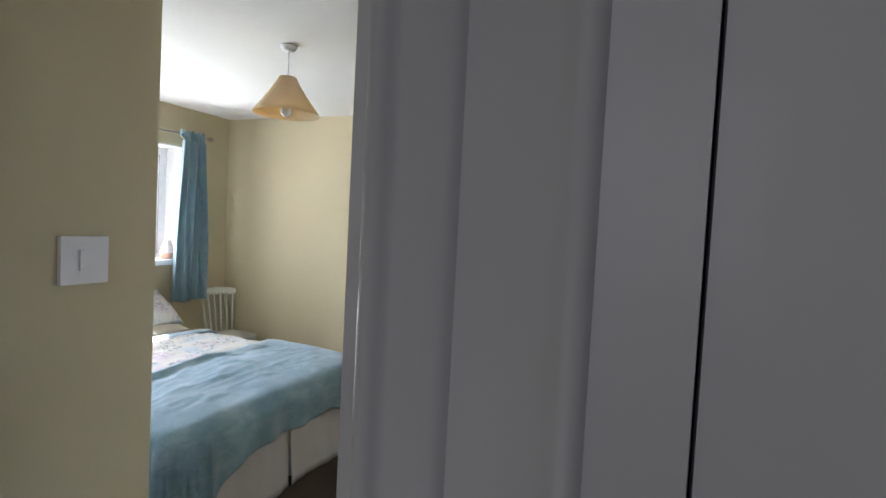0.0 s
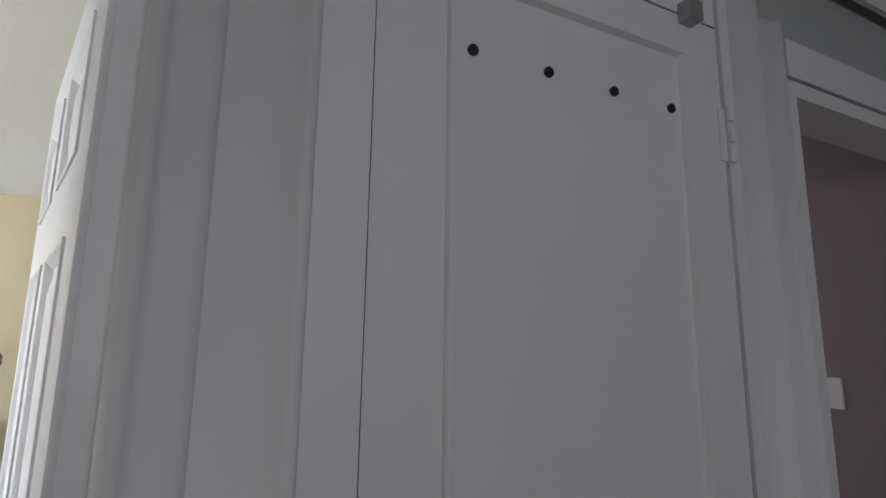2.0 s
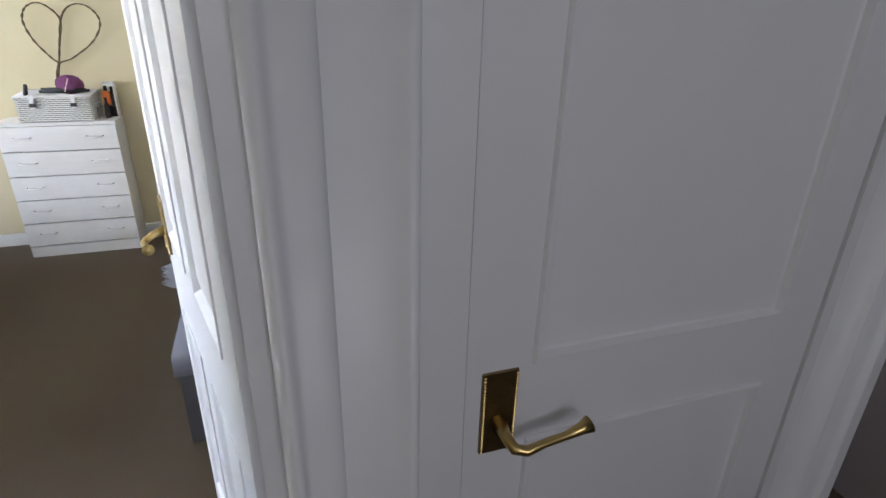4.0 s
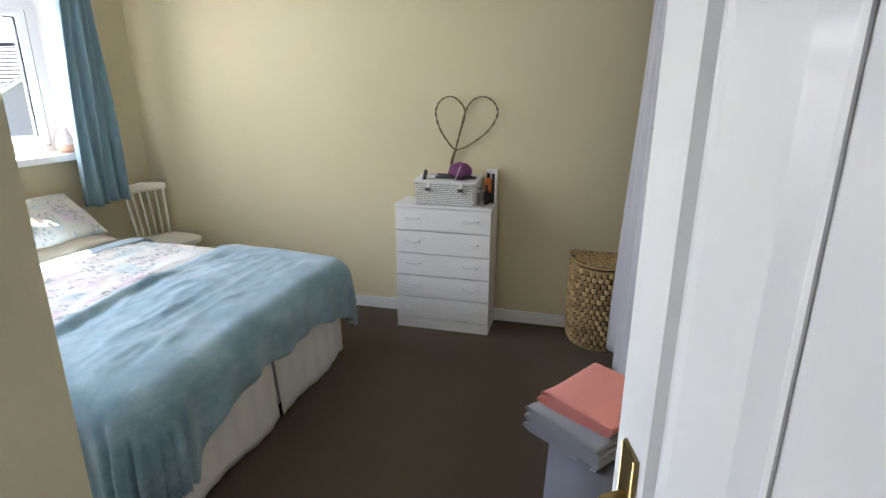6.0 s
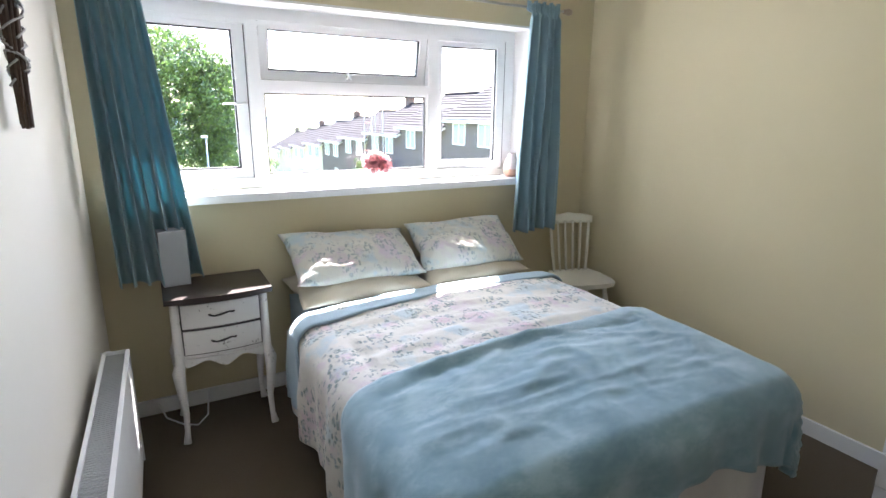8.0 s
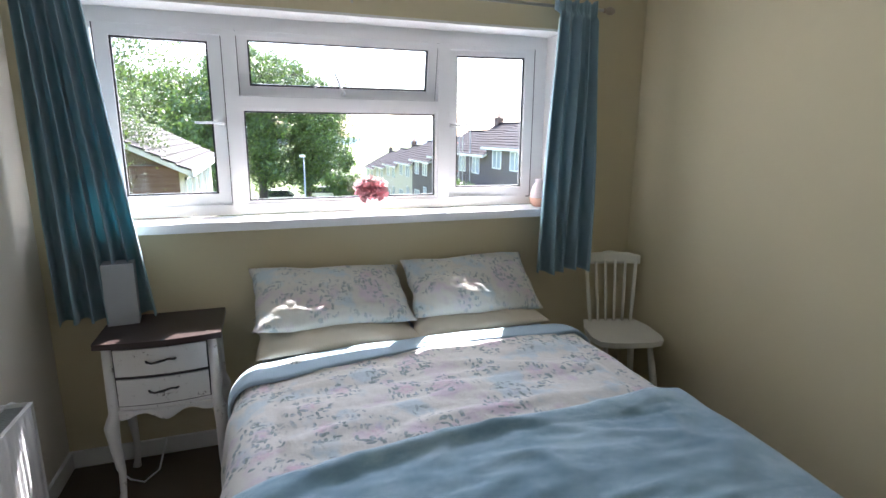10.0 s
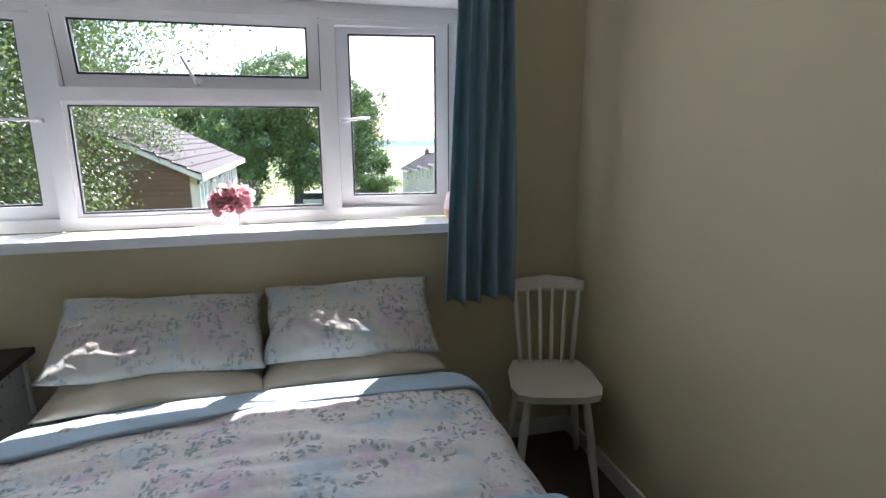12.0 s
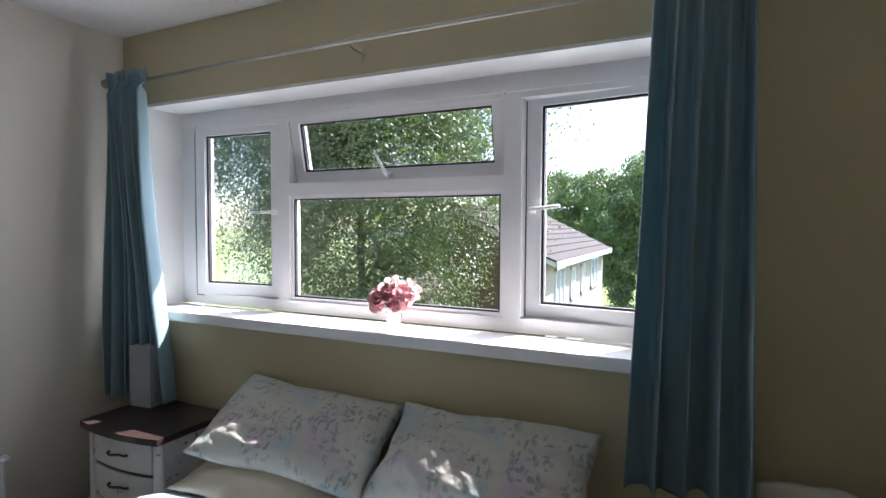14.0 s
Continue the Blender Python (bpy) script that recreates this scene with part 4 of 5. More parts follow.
lo = [bm.verts.new((x * 0.96, y * 0.96, SZ - 0.032)) for x, y in outline]
hi = [bm.verts.new((x, y, SZ)) for x, y in outline]
bm.faces.new(lo[::-1])
bm.faces.new(hi)
for k in range(12):
    bm.faces.new((lo[k], lo[(k + 1) % 12], hi[(k + 1) % 12], hi[k]))
part("seat", bm, chair_paint, chair, bevel=0.009, segs=3, smooth=False)
for sx, sy in ((1, 1), (1, -1), (-1, 1), (-1, -1)):
    a, b = Vector((0.115 * sx, 0.115 * sy, SZ - 0.03)), Vector((0.175 * sx, 0.165 * sy, 0.0))
    part("leg", tube(bmesh.new(), [a, a.lerp(b, 0.3), a.lerp(b, 0.62), b], [0.013, 0.018, 0.0175, 0.011], 12), chair_paint, chair, smooth=True)
for k in range(6):
    f = -1 + 2 * k / 5
    a, b = Vector((-0.135 - 0.008 * (1 - f * f), 0.115 * f, SZ - 0.005)), Vector((-0.185 - 0.012 * (1 - f * f), 0.142 * f, 0.79))
    part("spindle", tube(bmesh.new(), [a, a.lerp(b, 0.35), a.lerp(b, 0.7), b], [0.0065, 0.009, 0.008, 0.006] if abs(f) < 0.9 else [0.008, 0.011, 0.010, 0.008], 10), chair_paint, chair, smooth=True)


def rail_at(u, v):
    f = -1 + 2 * u
    crown = 0.022 * (1 - f * f) + 0.004 * math.cos(f * 9) * (1 - abs(f))
    return (-0.187 - 0.018 * (1 - f * f), 0.165 * f, 0.772 + v * (0.045 + crown))


rail = part("top_rail", sheet(24, 4, rail_at), chair_paint, chair, smooth=True)
thicken(rail, 0.018)

# ---- bedside table ----
NS = thing("bedside_table", pose(0.05, -1.03, 0), "distressed white bedside table with dark top and two drawers", "bedside table")
HW, DEP, NZ = 0.198, 0.30, 0.70


def bow(y, amount=0.030, half=HW):
    return amount * (1 - (y / half) ** 2)


def bowed_slab(y0, y1, z0, z1, back, front, amount, half, n=14):
    bm = bmesh.new()
    ys = [y0 + (y1 - y0) * k / n for k in range(n + 1)]
    pts = [(back, y0)] + [(front + bow(y, amount, half), y) for y in ys] + [(back, y1)]
    lo = [bm.verts.new((x, y, z0)) for x, y in pts]
    hi = [bm.verts.new((x, y, z1)) for x, y in pts]
    bm.faces.new(lo[::-1])
    bm.faces.new(hi)
    m = len(pts)
    for k in range(m):
        bm.faces.new((lo[k], lo[(k + 1) % m], hi[(k + 1) % m], hi[k]))
    return bm


part("top", bowed_slab(-HW - 0.026, HW + 0.026, NZ - 0.024, NZ, 0.0, DEP + 0.022, 0.026, HW + 0.026), dark_top, NS, "dark stained wooden top", bevel=0.004)
part("body", bowed_slab(-HW, HW, 0.405, NZ - 0.025, 0.012, DEP - 0.018, 0.028, HW), distressed, NS, bevel=0.003)
for k in range(2):
    z0 = 0.43 + 0.122 * k
    dr = part("drawer", bowed_slab(-HW + 0.035, HW - 0.035, z0, z0 + 0.108, DEP - 0.03, DEP - 0.004, 0.024, HW), distressed, NS, bevel=0.004)
    # black slab: paints the gap's shade and the worn dark edge round the drawer
    part("gap_shade_and_wear", bowed_slab(-HW + 0.029, HW - 0.029, z0 - 0.006, z0 + 0.114, DEP - 0.035, DEP - 0.0125, 0.026, HW), black_metal_and_gap, dr)
    bm = bmesh.new()
    xx = DEP + 0.020
    tube(bm, [(xx - 0.004, -0.052, z0 + 0.056), (xx + 0.010, -0.046, z0 + 0.056), (xx + 0.014, -0.03, z0 + 0.052), (xx + 0.018, 0.0, z0 + 0.058), (xx + 0.014, 0.03, z0 + 0.064), (xx + 0.010, 0.046, z0 + 0.060), (xx - 0.004, 0.052, z0 + 0.058)], [0.005, 0.0045, 0.004, 0.005, 0.004, 0.0045, 0.005], 8)
    part("handle", bm, black_metal_and_gap, dr, "black iron bow handle", True)


def apron(u, v):
    y = -HW + 0.03 + (2 * HW - 0.06) * u
    cut = 0.030 + 0.020 * math.cos((u - 0.5) * 4 * math.pi) * (0.4 + 0.6 * abs(math.cos((u - 0.5) * math.pi)))
    return (DEP - 0.012 + bow(y, 0.024), y, 0.408 - v * cut)


thicken(part("apron", sheet(40, 3, apron), distressed, NS), 0.014)
for sx, sy in ((1, 1), (1, -1), (-1, 1), (-1, -1)):
    x, y = (DEP - 0.012 if sx > 0 else 0.03), sy * (HW - 0.012)
    pts = [(x, y, NZ - 0.03), (x, y, 0.40), (x + 0.016 * max(sx, 0), y + 0.012 * sy, 0.35), (x + 0.012 * max(sx, 0), y + 0.008 * sy, 0.26), (x, y, 0.14), (x + 0.004 * sx, y + 0.004 * sy, 0.05), (x + 0.018 * max(sx, 0), y + 0.010 * sy, 0.0)]
    part("leg", tube(bmesh.new(), pts, [0.018, 0.021, 0.027, 0.021, 0.014, 0.012, 0.018], 10), distressed, NS, smooth=True)

holder = thing("table_box", pose(0.125, -1.19, NZ, 0, 0, 6), "plain pale grey upright box on the bedside table", "box")
part("sleeve", boxes((-0.045, 0.045, -0.057, 0.057, 0.0, 0.255)), box_grey, holder, bevel=0.004)
cable = tagged(part("power_cable", tube(bmesh.new(), [(0.03, -1.33, 0.06), (0.10, -1.30, 0.012), (0.19, -1.23, 0.008), (0.23, -1.17, 0.010), (0.17, -1.12, 0.02), (0.06, -1.10, 0.10)], 0.004, 8), plastic_white, smooth=True), "white cable trailing on the carpet", "cable")

# ---- radiator ----
rad = thing("radiator", pose(0.56, SOUTH + 0.0415, 0.10, 0, 0, -1.1), "white double panel radiator on the wall", "radiator")
RL, RH = 1.15, 0.485


def rad_face(u, v):
    x = u * RL
    edge = min(1.0, min(u, 1 - u) * RL / 0.02, min(v, 1 - v) * RH / 0.03)
    return (x, 0.118 + edge * 0.008 * (0.5 + 0.5 * math.cos(x * 2 * math.pi / 0.0335)), v * RH)


part("front_panel", sheet(180, 6, rad_face), gloss_white, rad, smooth=True)
part("back_panel", boxes((0.0, RL, 0.035, 0.047, 0.0, RH)), gloss_white, rad, bevel=0.004)
bm = bmesh.new()
for k in range(96):
    x = 0.01 + (RL - 0.02) * k / 95
    box(bm, x, x + 0.007, 0.048, 0.113, 0.03, RH - 0.004)
tagged(part("convector_grille", bm, galvanised, rad), kind="stuff")
part("side_panel", boxes((-0.003, 0.0, 0.03, 0.125, 0.0, RH + 0.006)), gloss_white, rad)
part("top_rim", boxes((0.0, RL, 0.112, 0.126, RH - 0.004, RH + 0.004)), gloss_white, rad, bevel=0.002)
bm = lathe(bmesh.new(), [(0.006, -0.02), (0.010, -0.015), (0.012, 0.0), (0.017, 0.004), (0.017, 0.034), (0.012, 0.042), (0.003, 0.044)], 14)
part("bleed_cap", bm, plastic_white, rad, "white end cap", True, matrix=pose(-0.004, 0.05, RH - 0.02, 0, -90, 0))
bm = tube(bmesh.new(), [(-0.03, 0.08, -0.10), (-0.03, 0.08, 0.06), (0.0, 0.08, 0.06)], 0.008, 8)
part("valve_pipe", bm, plastic_white, rad)
part("valve_head", lathe(bmesh.new(), [(0.012, 0), (0.018, 0.004), (0.018, 0.05), (0.014, 0.056)], 14, (-0.03, 0.08, 0.07)), plastic_white, rad, "white valve head", True)


# ---- pendant lamp ----
LX, LY = 1.87, -0.15
lamp = thing("pendant_lamp", pose(LX, LY, CEIL), "ceiling pendant with a cream fabric coolie shade", "ceiling lamp")
part("ceiling_rose", lathe(bmesh.new(), [(0.012, -0.030), (0.030, -0.026), (0.040, -0.010), (0.040, 0.0)], 20), plastic_white, lamp, smooth=True)
part("cord", tube(bmesh.new(), [(0, 0, -0.03), (0, 0, -0.17)], 0.003, 6), plastic_white, lamp)
part("bulb_holder", lathe(bmesh.new(), [(0.010, -0.19), (0.018, -0.20), (0.020, -0.26), (0.014, -0.265)], 14), plastic_white, lamp, smooth=True)
part("bulb", lathe(bmesh.new(), [(0.012, -0.262), (0.018, -0.28), (0.029, -0.31), (0.026, -0.335), (0.010, -0.35)], 14), pearl_glass, lamp, smooth=True)


def shade_at(u, v):
    a = u * 2 * math.pi
    r = 0.040 + (0.162 - 0.040) * v ** 1.12
    return (r * math.cos(a), r * math.sin(a), -0.155 - 0.182 * v)


thicken(part("shade", sheet(48, 8, shade_at), lamp_fabric, lamp, "cream fabric shade", True), 0.003)

# ---- things on the chest ----
hamper_box = thing("wicker_basket", pose(2.335, 1.268, 0.81), "white painted wicker basket with lid on the chest", "basket")
BW, BD, BH = 0.365, 0.20, 0.14
bm = boxes((-BW / 2 + 0.006, BW / 2 - 0.006, -BD / 2 + 0.006, BD / 2 - 0.006, 0.0, BH - 0.012))
# near-black core: shade in the gaps of the white weave, as colour
part("lining", bm, surface("basket_gap_shade", (0.10, 0.095, 0.09), 0.8, 0.1), hamper_box)
bm = bmesh.new()
rows_n = 12
for r in range(rows_n):
    z = 0.008 + (BH - 0.02) * r / (rows_n - 1)
    pts = []
    per = [(-BW / 2, -BD / 2), (BW / 2, -BD / 2), (BW / 2, BD / 2), (-BW / 2, BD / 2), (-BW / 2, -BD / 2)]
    for (xa, ya), (xb, yb) in zip(per, per[1:]):
        n = 26 if abs(xb - xa) > 0.1 else 14
        for k in range(n):
            f = k / n
            o = 0.0035 * (1 if (k + r) % 2 else -1)
            nx, ny = (0, -1 if ya < 0 else 1) if abs(xb - xa) > 0.1 else (1 if xa > 0 else -1, 0)
            pts.append((xa + (xb - xa) * f + nx * o, ya + (yb - ya) * f + ny * o, z))
    tube(bm, pts + pts[:1], 0.0043, 5, False)
tagged(part("woven_sides", bm, white_cane, hamper_box, smooth=True), kind="stuff")
bm = bmesh.new()
for k in range(15):
    y = -BD / 2 - 0.006 + (BD + 0.012) * k / 14
    pts = [(-BW / 2 - 0.008 + (BW + 0.016) * i / 28, y, BH - 0.002 + 0.003 * (1 if (i + k) % 2 else -1) + 0.014 * (y + BD / 2) / BD) for i in range(29)]
    tube(bm, pts, 0.0055, 5)
tagged(part("lid", bm, white_cane, hamper_box, "woven white lid", True), kind="stuff")
for x in (-0.10, 0.10):
    part("strap", boxes((x - 0.010, x + 0.010, -BD / 2 - 0.013, -BD / 2 - 0.006, 0.075, BH + 0.004)), white_cane, hamper_box, bevel=0.002)
    part("buckle", boxes((x - 0.015, x + 0.015, -BD / 2 - 0.017, -BD / 2 - 0.011, 0.084, 0.104)), black_metal_and_gap, hamper_box, "dark metal buckle", bevel=0.003)
part("rope_handle", tube(bmesh.new(), [(BW / 2, -0.04, 0.09), (BW / 2 + 0.02, -0.03, 0.07), (BW / 2 + 0.022, 0.03, 0.07), (BW / 2, 0.04, 0.09)], 0.005, 6), white_cane, hamper_box, smooth=True)

LIDZ = 0.81 + BH + 0.012
yarn = part("wool_ball", bmesh.new(), purple_yarn)
bm = bmesh.new()
bmesh.ops.create_icosphere(bm, subdivisions=4, radius=0.062)
for v in bm.verts:
    v.co *= 1 + 0.03 * math.sin(v.co.x * 420 + v.co.y * 180) + 0.05 * noise.noise(v.co * 20)
    v.co.x *= 1.15
    v.co.z *= 0.85
bm.to_mesh(yarn.data)
bm.free()
for p in yarn.data.polygons:
    p.use_smooth = True
yarn.matrix_basis = pose(2.415, 1.245, LIDZ + 0.045)
tagged(yarn, "ball of purple wool with a pale needle", "wool")
needle = tagged(part("knitting_needle", tube(bmesh.new(), [(2.40, 1.18, LIDZ + 0.010), (2.428, 1.19, LIDZ + 0.085)], 0.0025, 6), pale_petal), "thin pale knitting needle stuck through wool", "needle")
brush = thing("hairbrush", pose(2.275, 1.225, LIDZ + 0.006, 0, 0, 8), "black handled hairbrush on the basket lid", "hairbrush")
part("head", boxes((-0.06, 0.06, -0.022, 0.022, 0, 0.016)), white_cane, brush, bevel=0.007)
part("handle", tube(bmesh.new(), [(0.05, 0, 0.008), (0.10, 0, 0.010), (0.16, 0.01, 0.008)], [0.008, 0.007, 0.009], 8), black_plastic_and_hole_shade, brush, smooth=True)
comb = thing("comb_case", pose(2.20, 1.20, LIDZ - 0.008, 0, 12, 0), "small black upright bottle by the basket lid", "bottle")
part("body", lathe(bmesh.new(), [(0.011, 0), (0.012, 0.01), (0.011, 0.055), (0.006, 0.062)], 12), black_plastic_and_hole_shade, comb, smooth=True)
scissors = thing("hair_straightener", pose(2.36, 1.20, LIDZ + 0.004, 0, 0, -4), "black hair straightener lying on the lid", "hair tool")
part("arm", tube(bmesh.new(), [(-0.09, 0, 0.008), (0.02, 0.0, 0.010), (0.16, 0.012, 0.012)], [0.009, 0.010, 0.007], 8), black_plastic_and_hole_shade, scissors, smooth=True)
part("arm", tube(bmesh.new(), [(-0.08, 0.004, 0.022), (0.02, 0.004, 0.022), (0.14, 0.014, 0.018)], [0.006, 0.008, 0.006], 8), black_plastic_and_hole_shade, scissors, smooth=True)


def bottle(x, y, z, r, h, mat, cap, label, square=False):
    b = thing("bottle", pose(x, y, z), label, "bottle", "toiletries on the chest")
    if square:
        part("body", boxes((-r, r, -r * 0.6, r * 0.6, 0, h * 0.7)), mat, b, bevel=0.004)
    else:
        part("body", lathe(bmesh.new(), [(r * 0.9, 0), (r, h * 0.05), (r, h * 0.6), (r * 0.6, h * 0.72), (r * 0.45, h * 0.75)], 16), mat, b, smooth=True)
    part("cap", lathe(bmesh.new(), [(r * 0.42, h * 0.7), (r * 0.42, h * 0.96), (r * 0.36, h)], 14), cap, b, smooth=True)


bottle(2.135, 1.27, 0.81, 0.014, 0.085, pearl_glass, plastic_white, "small white toiletry bottle beside the basket")
bottle(2.558, 1.205, 0.81, 0.020, 0.105, clear_glass, steel, "square glass perfume bottle with silver cap", True)
bottle(2.575, 1.262, 0.81, 0.015, 0.12, black_plastic_and_hole_shade, black_plastic_and_hole_shade, "slim black bottle beside the wicker basket")
rack = thing("letter_rack", pose(2.585, 1.332, 0.81), "upright white and black holder with bottles", "holder")
part("back_board", boxes((-0.035, 0.035, 0.035, 0.045, 0.0, 0.20)), white_cane, rack, bevel=0.003)
part("side_board", boxes((0.030, 0.038, -0.03, 0.035, 0.0, 0.20)), white_cane, rack, bevel=0.003)
part("tray", boxes((-0.035, 0.030, -0.03, 0.035, 0.0, 0.065)), black_plastic_and_hole_shade, rack, bevel=0.004)
bottle(2.572, 1.318, 0.876, 0.024, 0.115, orange_plastic, black_plastic_and_hole_shade, "orange bottle with black cap standing in the holder")
bottle(2.603, 1.325, 0.876, 0.017, 0.11, black_plastic_and_hole_shade, black_plastic_and_hole_shade, "black aerosol can standing in the holder")

# twig heart leaning on the wall, standing in the basket
heart = thing("willow_heart", pose(2.41, 1.375, 0.0), "twisted willow heart ornament leaning on the wall", "ornament")


def lobe(s, top_x, seed, grow):
    """One half of the heart, from the stem up the middle and round."""
    ctrl = [(-0.105, 0.955), (-0.062, 1.10), (-0.035, 1.21), (0.0, 1.345)]
    side = [(s * 0.045, 1.415), (s * 0.105 * grow, 1.437), (s * 0.165 * grow, 1.405), (s * 0.188 * grow, 1.335)]
    end = [(s * 0.145 * grow - 0.012, 1.235), (s * 0.055 - 0.035, 1.145), (-0.060, 1.108), (-0.09, 1.02)]
    pts = ctrl + side + end
    fine = []
    for i in range(len(pts) - 1):
        p0, p1, p2, p3 = (Vector((*pts[max(0, min(len(pts) - 1, i + k))], 0)) for k in (-1, 0, 1, 2))
        for j in range(8):
            t = j / 8
            fine.append(0.5 * ((2 * p1) + (p2 - p0) * t + (2 * p0 - 5 * p1 + 4 * p2 - p3) * t * t + (3 * p1 - p0 - 3 * p2 + p3) * t ** 3))
    return fine


for s, grow in ((-1, 0.98), (1, 1.05)):
    for ph in (0.0, math.pi):
        fine = lobe(s, 0, 0, grow)
        pts = [(p.x + 0.0035 * math.sin(i * 0.8 + ph), 0.004 * math.cos(i * 0.8 + ph) + (0.0 if s < 0 else 0.002), p.y) for i, p in enumerate(fine)]
        part("willow_rod", tube(bmesh.new(), pts, [0.0034 + 0.0008 * math.sin(i * 1.7) for i in range(len(pts))], 6), twig_gold, heart, smooth=True)

# ---- laundry hamper ----
lh = thing("laundry_hamper", pose(3.285, NORTH - 0.018, 0), "half-round woven laundry hamper with lid against the wall", "hamper")
HR, HD, HH = 0.185, 0.285, 0.525


def half_round(f):
    """Point on the outline, f from 0 to 1 round the front."""
    a = math.pi * f
    return Vector((-HR * math.cos(a), -HD * math.sin(a) ** 0.85, 0))


bm = bmesh.new()
n = 40
lo = [bm.verts.new(half_round(k / n) * 0.955) for k in range(n + 1)]
hi = [bm.verts.new(half_round(k / n) * 0.965 + Vector((0, 0, HH - 0.03))) for k in range(n + 1)]
for k in range(n):
    bm.faces.new((lo[k], lo[k + 1], hi[k + 1], hi[k]))
bm.faces.new((lo[-1], lo[0], hi[0], hi[-1]))
bm.faces.new(lo)
bm.faces.new(hi[::-1])
part("inner_shell", bm, wicker_gap_shade, lh)
bm = bmesh.new()
courses, cols = 15, 16
for r in range(courses):
    z0 = 0.008 + (HH - 0.045) * r / courses
    hgt = (HH - 0.045) / courses
    bulge = 1.0 + 0.045 * math.sin(math.pi * (0.15 + 0.7 * r / courses))
    for k in range(cols):
        f0, f1 = (k + 0.5 * (r % 2)) / (cols + 0.5), (k + 0.5 * (r % 2) + 0.86) / (cols + 0.5)
        f1 = min(f1, 1.0)
        out = 1.0 + 0.012 * random.random()
        P = []
        for j in range(5):
            f = f0 + (f1 - f0) * j / 4
            lift = math.sin(math.pi * j / 4) * 0.013
            p = half_round(f) * bulge
            nrm = Vector((p.x / HR ** 2, p.y / HD ** 2, 0)).normalized()
            P.append((p * 0.965 + nrm * lift * out, nrm))
        top = [bm.verts.new(p + Vector((0, 0, z0 + hgt * 0.90))) for p, _ in P]
        mid_ = [bm.verts.new(p + nr * 0.005 + Vector((0, 0, z0 + hgt * (0.45 + 0.1 * random.random())))) for p, nr in P]
        low = [bm.verts.new(p + Vector((0, 0, z0))) for p, _ in P]
        for j in range(4):
            bm.faces.new((low[j], low[j + 1], mid_[j + 1], mid_[j]))
            bm.faces.new((mid_[j], mid_[j + 1], top[j + 1], top[j]))
tagged(part("woven_sides", bm, wicker, lh, "plaited water hyacinth strips", True), kind="stuff")
for z in (0.008, HH - 0.04):
    bm = bmesh.new()
    tube(bm, [half_round(k / 40) * (1.005 if z < 0.1 else 0.99) + Vector((0, 0, z)) for k in range(41)], 0.008, 6)
    part("rim", bm, wicker, lh, smooth=True)
bm = bmesh.new()
for i in range(16):
    for j in range(20):
        x = -HR + 2 * HR * (j + 0.5 * (i % 2)) / 20
        y = -HD * 1.02 * (i + 0.5) / 16
        if (x / HR) ** 2 + (y / HD) ** 2 > 0.96 or abs(x) > HR:
            continue
        z = HH + 0.004 * random.random() + 0.012 * (y / HD)
        w, d = HR / 20 * 0.92, HD / 32 * 0.9
        vs = [bm.verts.new((x + a * w, y + b * d, z + c)) for a, b, c in ((-1, -1, 0), (1, -1, 0), (1, 1, 0), (-1, 1, 0), (-0.6, -0.5, 0.006), (0.6, -0.5, 0.006), (0.6, 0.5, 0.006), (-0.6, 0.5, 0.006))]
        for f in ((4, 5, 6, 7), (0, 1, 5, 4), (1, 2, 6, 5), (2, 3, 7, 6), (3, 0, 4, 7)):
            bm.faces.new([vs[q] for q in f])
lid = part("lid", boxes((-HR * 0.98, HR * 0.98, -0.02, 0, HH - 0.014, HH - 0.002)), wicker_gap_shade, lh, "woven half-round lid")
tagged(part("lid_weave", bm, wicker, lid), kind="stuff")
bm = bmesh.new()
c0 = bm.verts.new((0, 0, HH - 0.006))
rim = [bm.verts.new(half_round(k / 40) * 1.02 + Vector((0, 0, HH - 0.016))) for k in range(41)]
for a, b in zip(rim, rim[1:]):
    bm.faces.new((c0, a, b))
part("lid_base", bm, wicker_gap_shade, lid)
tube_bm = tube(bmesh.new(), [half_round(k / 40) * 1.03 + Vector((0, 0, HH - 0.012)) for k in range(41)] + [half_round(0) + Vector((0, 0, HH - 0.0))], 0.008, 6)
part("lid_rim", tube_bm, wicker, lid, smooth=True)

# ---- closet curtain and garments ----
rail_ob = tagged(part("closet_rail", tube(bmesh.new(), [(3.43, 0.51, 2.07), (3.43, 1.39, 2.07)], 0.010, 8), steel, smooth=True), "steel rail across the closet alcove", "rail")


def closet_at(u, v):
    y = 0.515 + 0.58 * u + (1 - v) * 0.04 * u
    ph = u * 3 * 2 * math.pi + 0.8 * math.sin(u * 5)
    x = 3.425 - 0.045 * (1 - v) + (0.022 + 0.012 * (1 - v)) * math.sin(ph + 0.6 * math.sin(v * 4)) + 0.02 * math.sin(u * 4 + v * 3) * (1 - v)
    return (x, y, 0.025 + 2.06 * v)


thicken(tagged(part("closet_curtain", sheet(80, 40, closet_at), grey_cotton, smooth=True), "pale grey cotton curtain across the closet", "curtain"), 0.003)


def garment_at(u, v):
    x = 3.47 + 0.30 * u
    y = 0.535 + 0.05 * math.sin(u * 7 + v * 2) + 0.02 * math.sin(v * 9)
    return (x - 0.075 * math.exp(-((v - 0.62) / 0.045) ** 2), y, 0.55 + 1.25 * v)


thicken(tagged(part("coat", sheet(24, 60, garment_at), dark_cloth, smooth=True), "dark coat hanging in the closet", "coat"), 0.02)

